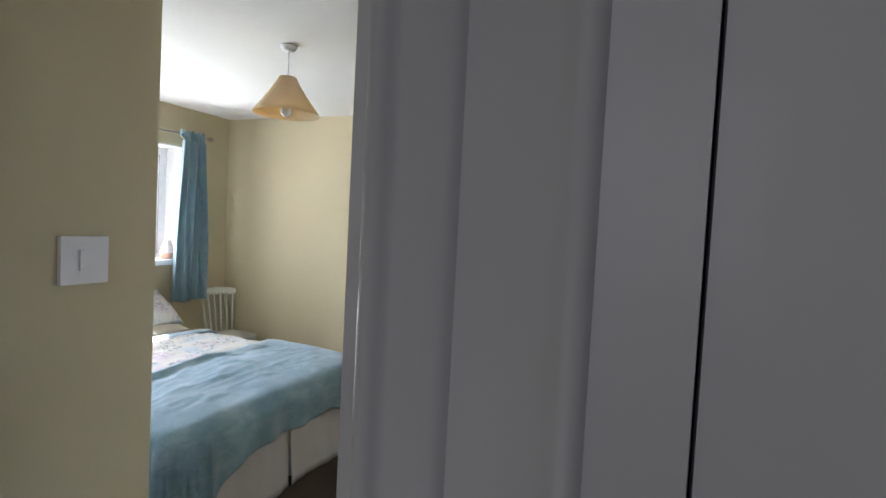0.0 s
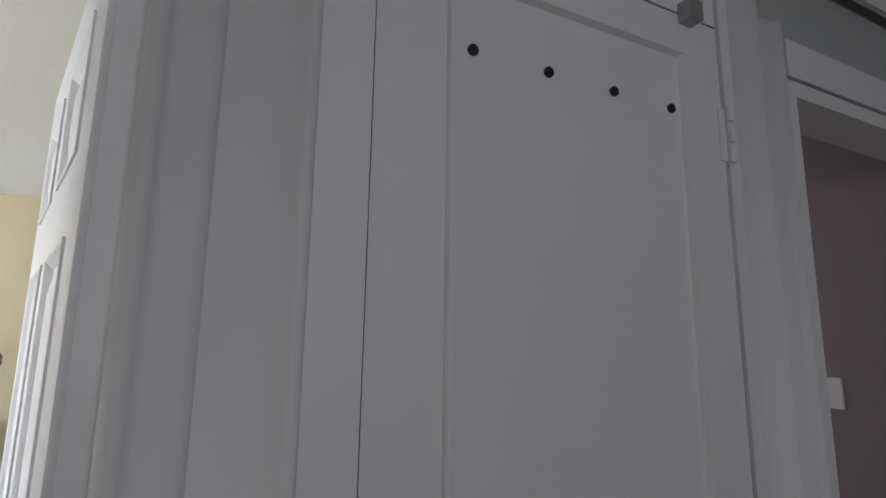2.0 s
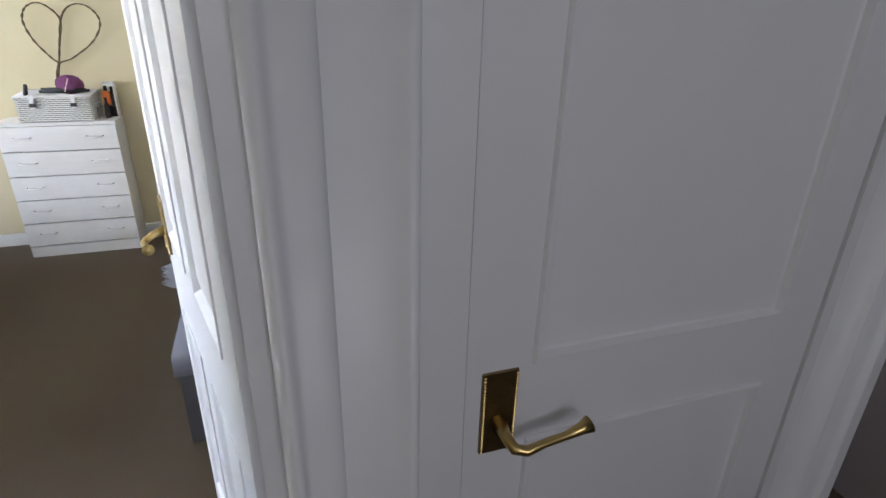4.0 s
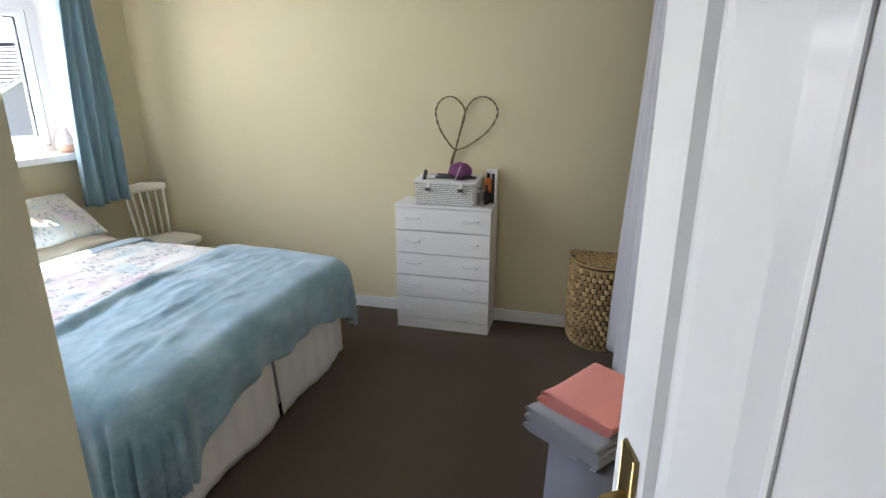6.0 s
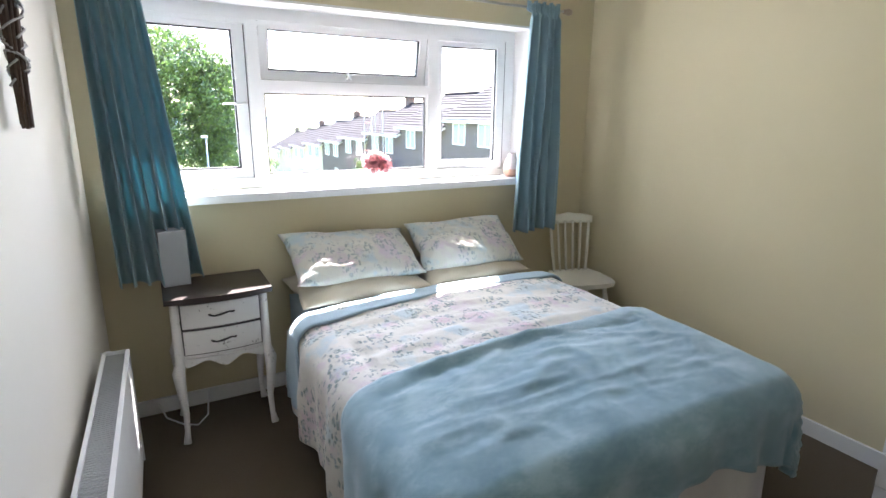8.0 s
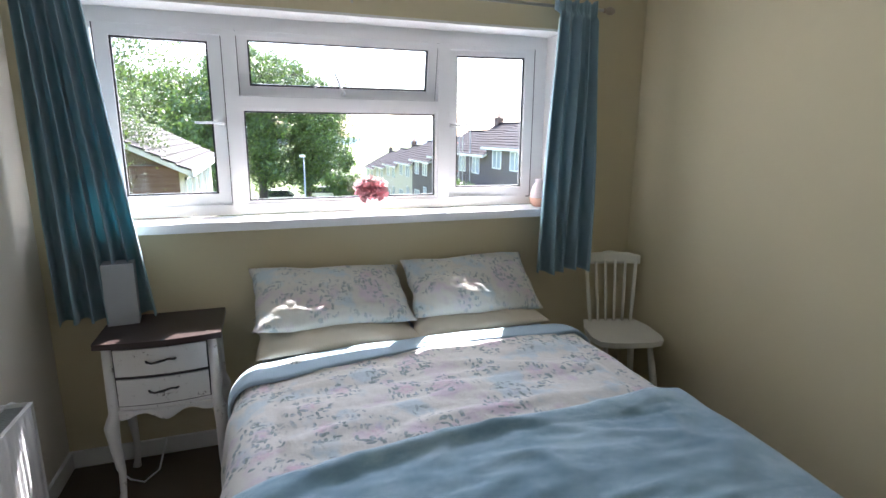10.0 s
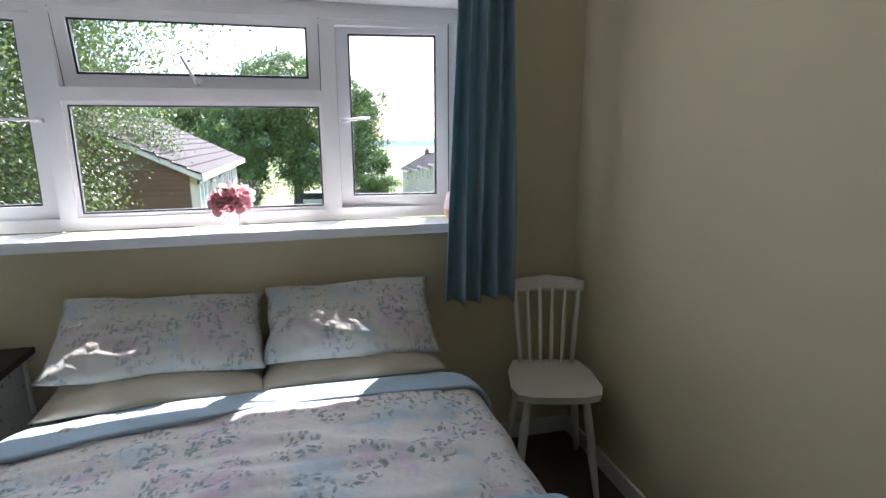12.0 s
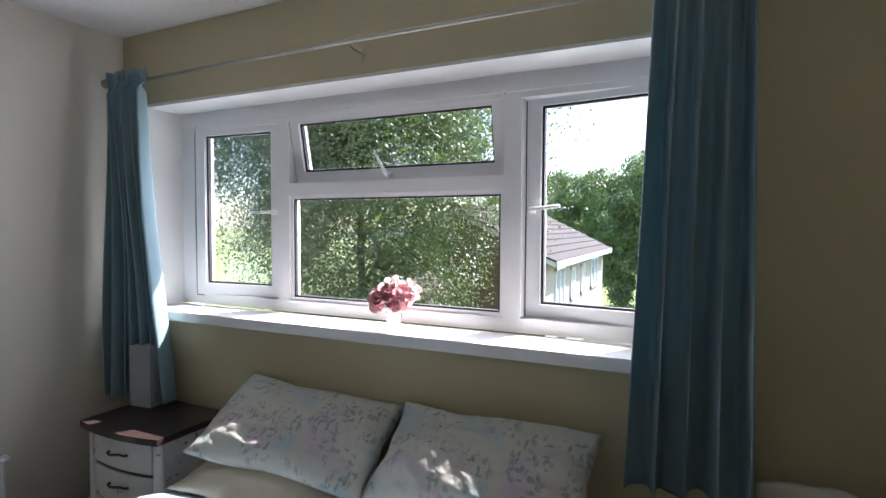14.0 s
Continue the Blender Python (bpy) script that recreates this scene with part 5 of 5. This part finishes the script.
# ---- ottoman with towels ----
ott = thing("ottoman", pose(3.262, -0.46, 0), "dark grey fabric storage ottoman beside the wall", "ottoman")
part("body", boxes((-0.170, 0.170, -0.365, 0.365, 0.0, 0.285)), grey_vinyl, ott, bevel=0.008)
part("lid", boxes((-0.182, 0.182, -0.378, 0.378, 0.288, 0.365)), grey_vinyl, ott, "padded grey lid", True, 0.014, 3)


def folded_towel(name, m, w, d, layers, t, mat, label, seed):
    tw = thing(name, m, label, "towel", "folded towels")
    for k in range(layers):
        def at(u, v, k=k):
            # a flat loop: out along the top, round the fold, back below
            a = u * 2 * math.pi
            x = (d / 2) * (abs(math.cos(a)) ** 0.25) * (1 if math.cos(a) > 0 else -1)
            z = t / 2 + (t / 2) * (abs(math.sin(a)) ** 0.6) * (1 if math.sin(a) > 0 else -1)
            y = (v - 0.5) * w
            sag = 0.006 * noise.noise((x * 9 + seed, y * 9, k))
            return (x + 0.006 * math.sin(k * 2.1 + y * 8), y + 0.006 * math.sin(k * 3 + x * 5), z + k * t * 0.96 + sag)
        part("layer", sheet(40, 14, at), mat, tw, smooth=True)
    return tw


TZ = 0.366
folded_towel("grey_towel", pose(3.215, -0.235, TZ, 0, 0, -38), 0.34, 0.30, 4, 0.021, grey_towel, "stack of folded grey towels on the ottoman", 1)
folded_towel("coral_towel", pose(3.238, -0.199, TZ + 0.086, 0, 0, -36), 0.31, 0.28, 2, 0.022, coral_towel, "folded coral pink towel on the grey ones", 5)

# ---- twig bundle on the south wall ----
bundle = thing("twig_wall_ornament", pose(1.14, SOUTH + 0.065, 1.43), "bundle of dark and silvery twigs on the wall", "ornament")
rng = random.Random(4)
bm = bmesh.new()
for k in range(34):
    a, r0 = rng.uniform(0, 6.28), rng.uniform(0.0, 0.022)
    r1 = rng.uniform(0.01, 0.055)
    pts = [(r0 * math.cos(a), 0.55 * r0 * math.sin(a), rng.uniform(0, 0.02))]
    for j in range(1, 7):
        f = j / 6
        rr = r0 + (r1 - r0) * f
        pts.append((rr * math.cos(a + f) + rng.uniform(-0.006, 0.006), max(-0.028, 0.55 * rr * math.sin(a + f)), 0.62 * f + rng.uniform(-0.01, 0.01)))
    tube(bm, pts, [rng.uniform(0.0025, 0.0055)] * 7, 5)
tagged(part("twig_mass", bm, twig_brown, bundle, smooth=True), kind="stuff")
bm = bmesh.new()
for k in range(22):
    z = 0.12 + 0.02 * k
    rr = 0.028 + 0.035 * (z / 0.6)
    pts = [(rr * math.cos(a), max(-0.03, 0.6 * rr * math.sin(a)), z + 0.02 * math.sin(a + k)) for a in (rng.uniform(0, 2) + i * 0.45 for i in range(12))]
    tube(bm, pts, 0.0028, 5)
tagged(part("silver_vine", bm, surface("silvery_vine", (0.42, 0.40, 0.38), 0.6, 0.2), bundle, "silvery vine wrapped round", True), kind="stuff")

# ---- things on the sill ----
flowers = thing("flower_posy", pose(-0.075, -0.102, 1.085), "pink and white silk peonies in a small glass", "flowers")
part("glass", lathe(bmesh.new(), [(0.024, 0.0), (0.027, 0.004), (0.030, 0.055), (0.031, 0.06)], 18), clear_glass, flowers, "small clear glass", True)


def bloom(c, r, mat, seed):
    rg = random.Random(seed)
    bm = bmesh.new()
    for k in range(60):
        th, ph = rg.uniform(0, 6.28), math.acos(rg.uniform(-0.5, 1))
        d = Vector((math.sin(ph) * math.cos(th), math.sin(ph) * math.sin(th), math.cos(ph)))
        a = d.orthogonal().normalized()
        a.rotate(Matrix.Rotation(rg.uniform(0, 6.28), 3, d))
        b = d.cross(a)
        s = r * rg.uniform(0.35, 0.55)
        base = c + d * r * rg.uniform(0.35, 0.8)
        vs = [bm.verts.new(base + a * s * x + b * s * y + d * s * z) for x, y, z in ((-0.4, 0, -0.2), (0.4, 0, -0.2), (0.75, 0.5, 0.3), (0.3, 0.8, 0.65), (-0.3, 0.85, 0.5), (-0.75, 0.5, 0.35))]
        ctr = bm.verts.new(base + b * s * 0.45 + d * s * 0.12)
        for q in range(6):
            bm.faces.new((vs[q], vs[(q + 1) % 6], ctr))
    part("bloom", bm, mat, flowers, smooth=True)


bloom(Vector((0.018, -0.028, 0.100)), 0.060, pink_petal, 1)
bloom(Vector((0.020, 0.030, 0.103)), 0.056, pink_petal, 2)
bloom(Vector((-0.012, 0.0, 0.138)), 0.052, pale_petal, 3)
bloom(Vector((-0.030, -0.045, 0.120)), 0.046, pale_petal, 4)
bloom(Vector((-0.030, 0.048, 0.125)), 0.048, pale_petal, 5)
jar = thing("ceramic_jar", pose(-0.06, 0.835, 1.085), "peach and white ceramic jar beside the curtain", "jar")
part("body", lathe(bmesh.new(), [(0.032, 0.0), (0.046, 0.02), (0.052, 0.06), (0.040, 0.11), (0.024, 0.13), (0.027, 0.15)], 20), pale_petal, jar, smooth=True)
part("base_band", lathe(bmesh.new(), [(0.034, 0.001), (0.0485, 0.02), (0.0545, 0.045), (0.0545, 0.05)], 20), terracotta, jar, "peach glazed band", True)

# ---- outdoors ----
def land(x, y):
    """Height of the ground: a garden below the window, falling away to the distance."""
    d = max(0.0, -x)
    z = -3.0 - 1.5 * min(1, d / 14) - 0.012 * min(d, 60) - 0.07 * max(0, min(d, 400) - 40) * 0.5
    return z + 0.25 * noise.noise((x * 0.03, y * 0.03, 0)) * min(1, d / 10)


bm = bmesh.new()
xs = [-0.34, -4, -8, -12, -16, -20, -26, -32, -38, -44, -50, -58, -68, -80, -100, -140, -200, -320, -600, -1200, -2500]
ys = [-2500, -1000, -400, -200, -120, -80, -60, -46, -36, -28, -22, -16, -11, -7, -3, 1, 5, 9, 14, 20, 28, 40, 60, 90, 140, 240, 500, 1000, 2500]
g = [[bm.verts.new((x, y, land(x, y))) for y in ys] for x in xs]
for i in range(len(xs) - 1):
    for j in range(len(ys) - 1):
        bm.faces.new((g[i][j], g[i + 1][j], g[i + 1][j + 1], g[i][j + 1]))
tagged(part("ground", bm, ground_mat, smooth=True), "grass falling away below the window", kind="structure")
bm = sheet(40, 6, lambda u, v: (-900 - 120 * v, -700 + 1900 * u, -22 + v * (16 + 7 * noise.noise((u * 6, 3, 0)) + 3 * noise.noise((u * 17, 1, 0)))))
tagged(part("backdrop", bm, hill_haze_blue, smooth=True), "hazy blue wooded hill far away", kind="structure")
bm = sheet(30, 2, lambda u, v: (-30 - 40 * u, 3.5 + 2.2 * v + 5.5 * u, land(-30 - 40 * u, 4 + 5 * u) + 0.06))
tagged(part("road", bm, asphalt), "grey estate road", kind="structure")


def roof_slope(name, parent, x0, x1, ya, za, yb, zb, mat):
    """One roof slope in overlapping courses from the eave (ya, za) to the ridge (yb, zb)."""
    bm = bmesh.new()
    n = max(6, int(math.hypot(yb - ya, zb - za) / 0.33))
    for k in range(n):
        f0, f1 = k / n, (k + 1.06) / n
        y0, z0, y1, z1 = ya + (yb - ya) * f0, za + (zb - za) * f0 + 0.05, ya + (yb - ya) * min(1, f1), za + (zb - za) * min(1, f1) + 0.012
        vs = [bm.verts.new(p) for p in ((x0, y0, z0), (x1, y0, z0), (x1, y1, z1), (x0, y1, z1), (x0, y0, z0 - 0.05), (x1, y0, z0 - 0.05), (x1, y1, z1 - 0.05), (x0, y1, z1 - 0.05))]
        for f in ((0, 1, 2, 3), (7, 6, 5, 4), (0, 4, 5, 1), (1, 5, 6, 2), (2, 6, 7, 3), (3, 7, 4, 0)):
            bm.faces.new([vs[i] for i in f])
    part(name, bm, mat, parent)


def house(x0, x1, y0, y1, base, eave, ridge, wall_mat, label, windows, roof=None, chimney=None, gable=None, side=-1, group=""):
    """Two-storey house with a ridge along x; windows are (x, z, width, height) on the long face towards side."""
    h = thing("house", pose(0, 0, 0), label, "house", group)
    ym = (y0 + y1) / 2
    bm = boxes((x0, x1, y0, y1, base, eave))
    part("wall", bm, wall_mat, h)
    for x in (x0, x1):
        bm = bmesh.new()
        f = [bm.verts.new((x, y0, eave)), bm.verts.new((x, y1, eave)), bm.verts.new((x, ym, ridge))]
        bm.faces.new(f)
        part("gable", bm, gable or wall_mat, h)
    ov = 0.3
    drop = (ridge - eave) / (ym - y0) * ov
    roof = roof or roof_mat
    roof_slope("roof_slope", h, x0 - 0.2, x1 + 0.2, y0 - ov, eave - drop, ym, ridge, roof)
    roof_slope("roof_slope", h, x0 - 0.2, x1 + 0.2, y1 + ov, eave - drop, ym, ridge, roof)
    part("ridge_tiles", tube(bmesh.new(), [(x0 - 0.2, ym, ridge + 0.03), (x1 + 0.2, ym, ridge + 0.03)], 0.11, 8), roof, h)
    yf = y0 if side < 0 else y1
    part("fascia", boxes((x0 - 0.2, x1 + 0.2, yf + side * (ov - 0.02), yf + side * (ov + 0.03), eave - drop - 0.14, eave - drop + 0.02)), clad_white, h)
    for x in (x0 - 0.2, x1 + 0.16):
        for s in (-1, 1):
            ye = y0 - ov if s < 0 else y1 + ov
            bm = bmesh.new()
            vs = [bm.verts.new(p) for p in ((x, ye, eave - drop - 0.14), (x + 0.04, ye, eave - drop - 0.14), (x + 0.04, ym, ridge - 0.14), (x, ym, ridge - 0.14), (x, ye, eave - drop + 0.02), (x + 0.04, ye, eave - drop + 0.02), (x + 0.04, ym, ridge + 0.02), (x, ym, ridge + 0.02))]
            for f in ((0, 1, 2, 3), (4, 5, 6, 7), (0, 1, 5, 4), (1, 2, 6, 5), (2, 3, 7, 6), (3, 0, 4, 7)):
                bm.faces.new([vs[i] for i in f])
            part("bargeboard", bm, clad_white, h)
    for x, z, w, hh in windows:
        ya, yb = sorted((yf, yf + side * 0.05))
        bm = boxes((x - w / 2, x + w / 2, ya, yb, z, z + 0.08), (x - w / 2, x + w / 2, ya, yb, z + hh - 0.08, z + hh), (x - w / 2, x - w / 2 + 0.08, ya, yb, z, z + hh), (x + w / 2 - 0.08, x + w / 2, ya, yb, z, z + hh), (x - 0.04, x + 0.04, ya, yb, z, z + hh))
        wf = part("window", bm, clad_white, h)
        part("pane", boxes((x - w / 2 + 0.06, x + w / 2 - 0.06, *sorted((yf + side * 0.004, yf + side * 0.02)), z + 0.06, z + hh - 0.06)), net_and_sky_glass, wf)
    if chimney:
        part("chimney", boxes((chimney - 0.28, chimney + 0.28, ym - 0.25, ym + 0.25, ridge - 0.5, ridge + 0.42), (chimney - 0.32, chimney + 0.32, ym - 0.29, ym + 0.29, ridge + 0.42, ridge + 0.5)), brick_mat, h)
        for dx in (-0.16, 0.16):
            part("chimney_pot", lathe(bmesh.new(), [(0.11, 0), (0.10, 0.3), (0.12, 0.34)], 10, (chimney + dx * 0.8, ym, ridge + 0.5)), terracotta, h)
    return h


near = house(-20.5, -11.5, -7.4, -2.45, -4.9, 0.72, 1.95, render_tan, "neighbouring house with brick gable and pale front", [(-12.9, -0.75, 1.1, 1.1), (-14.6, -0.75, 0.6, 1.0), (-16.2, -0.75, 0.6, 1.0), (-18.4, -0.75, 1.4, 1.1), (-13.2, -3.6, 1.4, 1.3), (-17.8, -3.6, 1.6, 1.3)], side=1, gable=brick_mat)
part("brick_gable_wall", boxes((-11.5, -11.42, -7.4, -2.45, -4.9, 0.70)), brick_mat, near, "brown brick end wall")
bm = boxes((-19.5, -17.0, -2.45, -0.9, -4.9, -2.2))
part("porch", bm, clad_white, near, "white lean-to porch")
part("porch_roof", boxes((-19.7, -16.8, -2.45, -0.7, -2.2, -2.05)), roof_mat, near)
part("satellite_dish", lathe(bmesh.new(), [(0.02, 0.0), (0.2, 0.04), (0.33, 0.12)], 16), render_dark, near, matrix=pose(-12.2, -2.15, -1.7, 70, 0, 40))

# terrace stepping downhill
for k in range(9):
    x1 = -17.5 - 5.9 * k
    x0 = x1 - 5.9
    step = 0.53 * k
    kind = render_dark if k in (0, 1, 2, 3, 4) else render_cream
    e, r = 1.35 - step, 3.25 - step
    w = [(x0 + 1.7, e - 1.45, 1.3, 1.15), (x0 + 4.2, e - 1.45, 1.3, 1.15), (x0 + 1.7, e - 4.2, 1.6, 1.3), (x0 + 4.2, e - 4.4, 0.9, 2.0)]
    house(x0, x1, 13.2, 20.2, e - 6.5, e, r, kind, "brown terraced house with white windows" if kind is render_dark else "cream rendered terraced house", w, roof_mat_grey, x0 + 0.1 if k % 2 == 0 else None, group="terraced houses", side=-1)


def tree(x, y, height, crown, trunk_r, leaves, leaf, mats, label, seed, low=0.28, drop=0.0, loose=1.0):
    """Tapered trunk and limbs with a crown of many small leaves set along twigs."""
    rg = random.Random(seed)
    z0 = land(x, y) - 0.1
    t = thing("tree", pose(x, y, z0), label, "tree")
    bm = bmesh.new()
    trunk = [Vector((0.15 * math.sin(k * 1.3 + seed), 0.15 * math.cos(k + seed), height * k / 8)) for k in range(8)]
    tube(bm, trunk, [trunk_r * (1 - k / 8.5) for k in range(8)], 10)
    tips = []
    for k in range(44):
        f = low + (0.97 - low) * rg.random() ** 0.85
        base = trunk[min(6, int(f * 8))].lerp(trunk[min(7, int(f * 8) + 1)], f * 8 % 1)
        a = rg.uniform(0, 6.283)
        reach = crown * (0.5 + 0.5 * rg.random()) * math.sin(math.pi * min(1, 0.16 + 0.86 * (1 - (f - low) / (1 - low)) ** 0.8)) ** 0.7
        mid_p = base + Vector((math.cos(a) * reach * 0.5, math.sin(a) * reach * 0.5, reach * 0.28))
        end = base + Vector((math.cos(a) * reach, math.sin(a) * reach, reach * (0.35 - drop)))
        tube(bm, [base, mid_p, end], [trunk_r * 0.30, trunk_r * 0.18, trunk_r * 0.05], 5)
        for j in range(8):
            q = 0.35 + 0.65 * j / 7
            p = base.lerp(mid_p, q * 2) if q < 0.5 else mid_p.lerp(end, q * 2 - 1)
            s = crown * 0.14 * loose
            tip = p + Vector((rg.gauss(0, s), rg.gauss(0, s), rg.gauss(0, s * 0.8) - drop * abs(rg.gauss(0, crown * 0.3))))
            tube(bm, [p, p.lerp(tip, 0.6) + Vector((0, 0, 0.04 * crown)), tip], [trunk_r * 0.07, trunk_r * 0.045, trunk_r * 0.02], 4)
            tips.append((tip, crown * loose * rg.uniform(0.05, 0.10)))
    part("trunk", bm, bark, t, smooth=True)
    share = leaves // len(mats)
    for mi, mat in enumerate(mats):
        P = np.empty((share, 4, 3), dtype=np.float32)
        for k in range(share):
            c, s = tips[rg.randrange(len(tips))]
            p = c + Vector((rg.gauss(0, s), rg.gauss(0, s), rg.gauss(0, s * (1 + drop))))
            d = (Vector((rg.uniform(-1, 1), rg.uniform(-1, 1), rg.uniform(-0.3, 1))) + (p - c) * (0.7 / s)).normalized()
            a = d.orthogonal().normalized() * leaf * rg.uniform(0.6, 1.2)
            b = d.cross(a) * 0.62
            P[k] = (p - a, p - b * 1.0 + a * 0.1, p + a, p + b + a * 0.1)
        me = bpy.data.meshes.new("crown")
        me.from_pydata(P.reshape(-1, 3).tolist(), [], np.arange(share * 4).reshape(-1, 4).tolist())
        me.materials.append(mat)
        ob = new("crown", me)
        ob.parent = t
        tagged(ob, kind="stuff")


tree(-8.8, -6.2, 10.2, 4.3, 0.16, 360000, 0.033, [leaf_birch, leaf_soft, leaf_birch], "silvery-green birch tree close to the house", 3, 0.10, 0.25, 1.35)
tree(-46.0, -0.6, 13.0, 5.2, 0.42, 70000, 0.115, [leaf_soft, leaf_light], "broad green tree on the lawn", 5, 0.22, 0.0, 1.25)
tree(-48.0, 3.6, 10.5, 4.6, 0.34, 56000, 0.115, [leaf_soft, leaf_light], "round green tree on the lawn", 8, 0.22, 0.0, 1.25)
tree(-44.0, -4.6, 9.0, 3.8, 0.26, 40000, 0.11, [leaf_light, leaf_soft], "leafy green tree beyond the neighbouring house", 25, 0.10)
tree(-43.0, 6.3, 3.0, 1.9, 0.10, 12000, 0.09, [leaf_light, leaf_soft], "low bushy shrub by the road", 27, 0.05)
tree(-52.0, -8.5, 12.0, 5.5, 0.40, 40000, 0.14, [leaf_light, leaf_soft], "tall light green tree behind the house", 11, 0.2)
tree(-60.0, -18.0, 13.0, 6.5, 0.40, 22000, 0.18, [leaf_light, leaf_soft], "large green tree behind the roofs", 14, 0.2)
tree(-66.0, 8.2, 5.5, 3.0, 0.2, 9000, 0.2, [leaf_light, leaf_soft], "small bushy green tree by the road", 17, 0.12)
tree(-30.0, 11.6, 3.4, 1.3, 0.08, 5000, 0.10, [leaf_soft, leaf_light], "small garden tree in front of the terrace", 21, 0.15)

post = thing("street_lamp", pose(-40, 2.6, land(-40, 2.6)), "tall grey street lamp on the lawn edge", "street lamp")
part("column", tube(bmesh.new(), [(0, 0, 0), (0, 0, 1.2), (0, 0, 4.6)], [0.09, 0.07, 0.045], 10), galvanised, post, smooth=True)
part("lantern", boxes((-0.12, 0.12, -0.3, 0.12, 4.55, 4.72)), plastic_white, post, bevel=0.04)


def car(x, y, rz, mat, label):
    c = thing("car", pose(x, y, land(x, y) + 0.08, 0, 0, rz), label, "car", "parked cars")
    bm = boxes((-2.1, 2.1, -0.85, 0.85, 0.3, 0.85))
    part("body", bm, mat, c, bevel=0.12, segs=3)
    bm = bmesh.new()
    lo = [bm.verts.new(p) for p in ((-1.9, -0.8, 0.85), (1.2, -0.8, 0.85), (1.2, 0.8, 0.85), (-1.9, 0.8, 0.85))]
    hi = [bm.verts.new(p) for p in ((-1.4, -0.65, 1.42), (0.5, -0.65, 1.42), (0.5, 0.65, 1.42), (-1.4, 0.65, 1.42))]
    bm.faces.new(hi)
    for k in range(4):
        bm.faces.new((lo[k], lo[(k + 1) % 4], hi[(k + 1) % 4], hi[k]))
    part("cabin", bm, dark_glass, c, "dark glazed cabin")
    part("roof", boxes((-1.4, 0.5, -0.66, 0.66, 1.42, 1.47)), mat, c, bevel=0.02)
    for sx in (-1.3, 1.3):
        for sy in (-0.85, 0.85):
            bm = bmesh.new()
            bmesh.ops.create_cone(bm, cap_ends=True, segments=18, radius1=0.32, radius2=0.32, depth=0.2, matrix=pose(sx, sy, 0.24, 90, 0, 0))
            part("wheel", bm, tyre_black, c)


car(-50.5, 1.2, 80, car_paint, "white hatchback parked beyond the lawn")
car(-54.5, 6.0, 75, car_paint, "silver-white car parked on the road")

scaf = thing("scaffold", pose(-33.0, 12.2, land(-33, 12.2)), "red and white scaffold tower against the terrace", "scaffold")
for dx in (0, 1.4):
    for dy in (0, 0.8):
        part("pole", tube(bmesh.new(), [(dx, dy, 0), (dx, dy, 8.2)], 0.035, 6), galvanised, scaf)
for k in range(4):
    part("rail", tube(bmesh.new(), [(0, 0, 1.9 * (k + 1)), (1.4, 0, 1.9 * (k + 1))], 0.03, 6), red_brown, scaf)
    part("brace", tube(bmesh.new(), [(0, 0, 1.9 * k + 0.1), (1.4, 0, 1.9 * (k + 1))], 0.025, 6), galvanised, scaf)
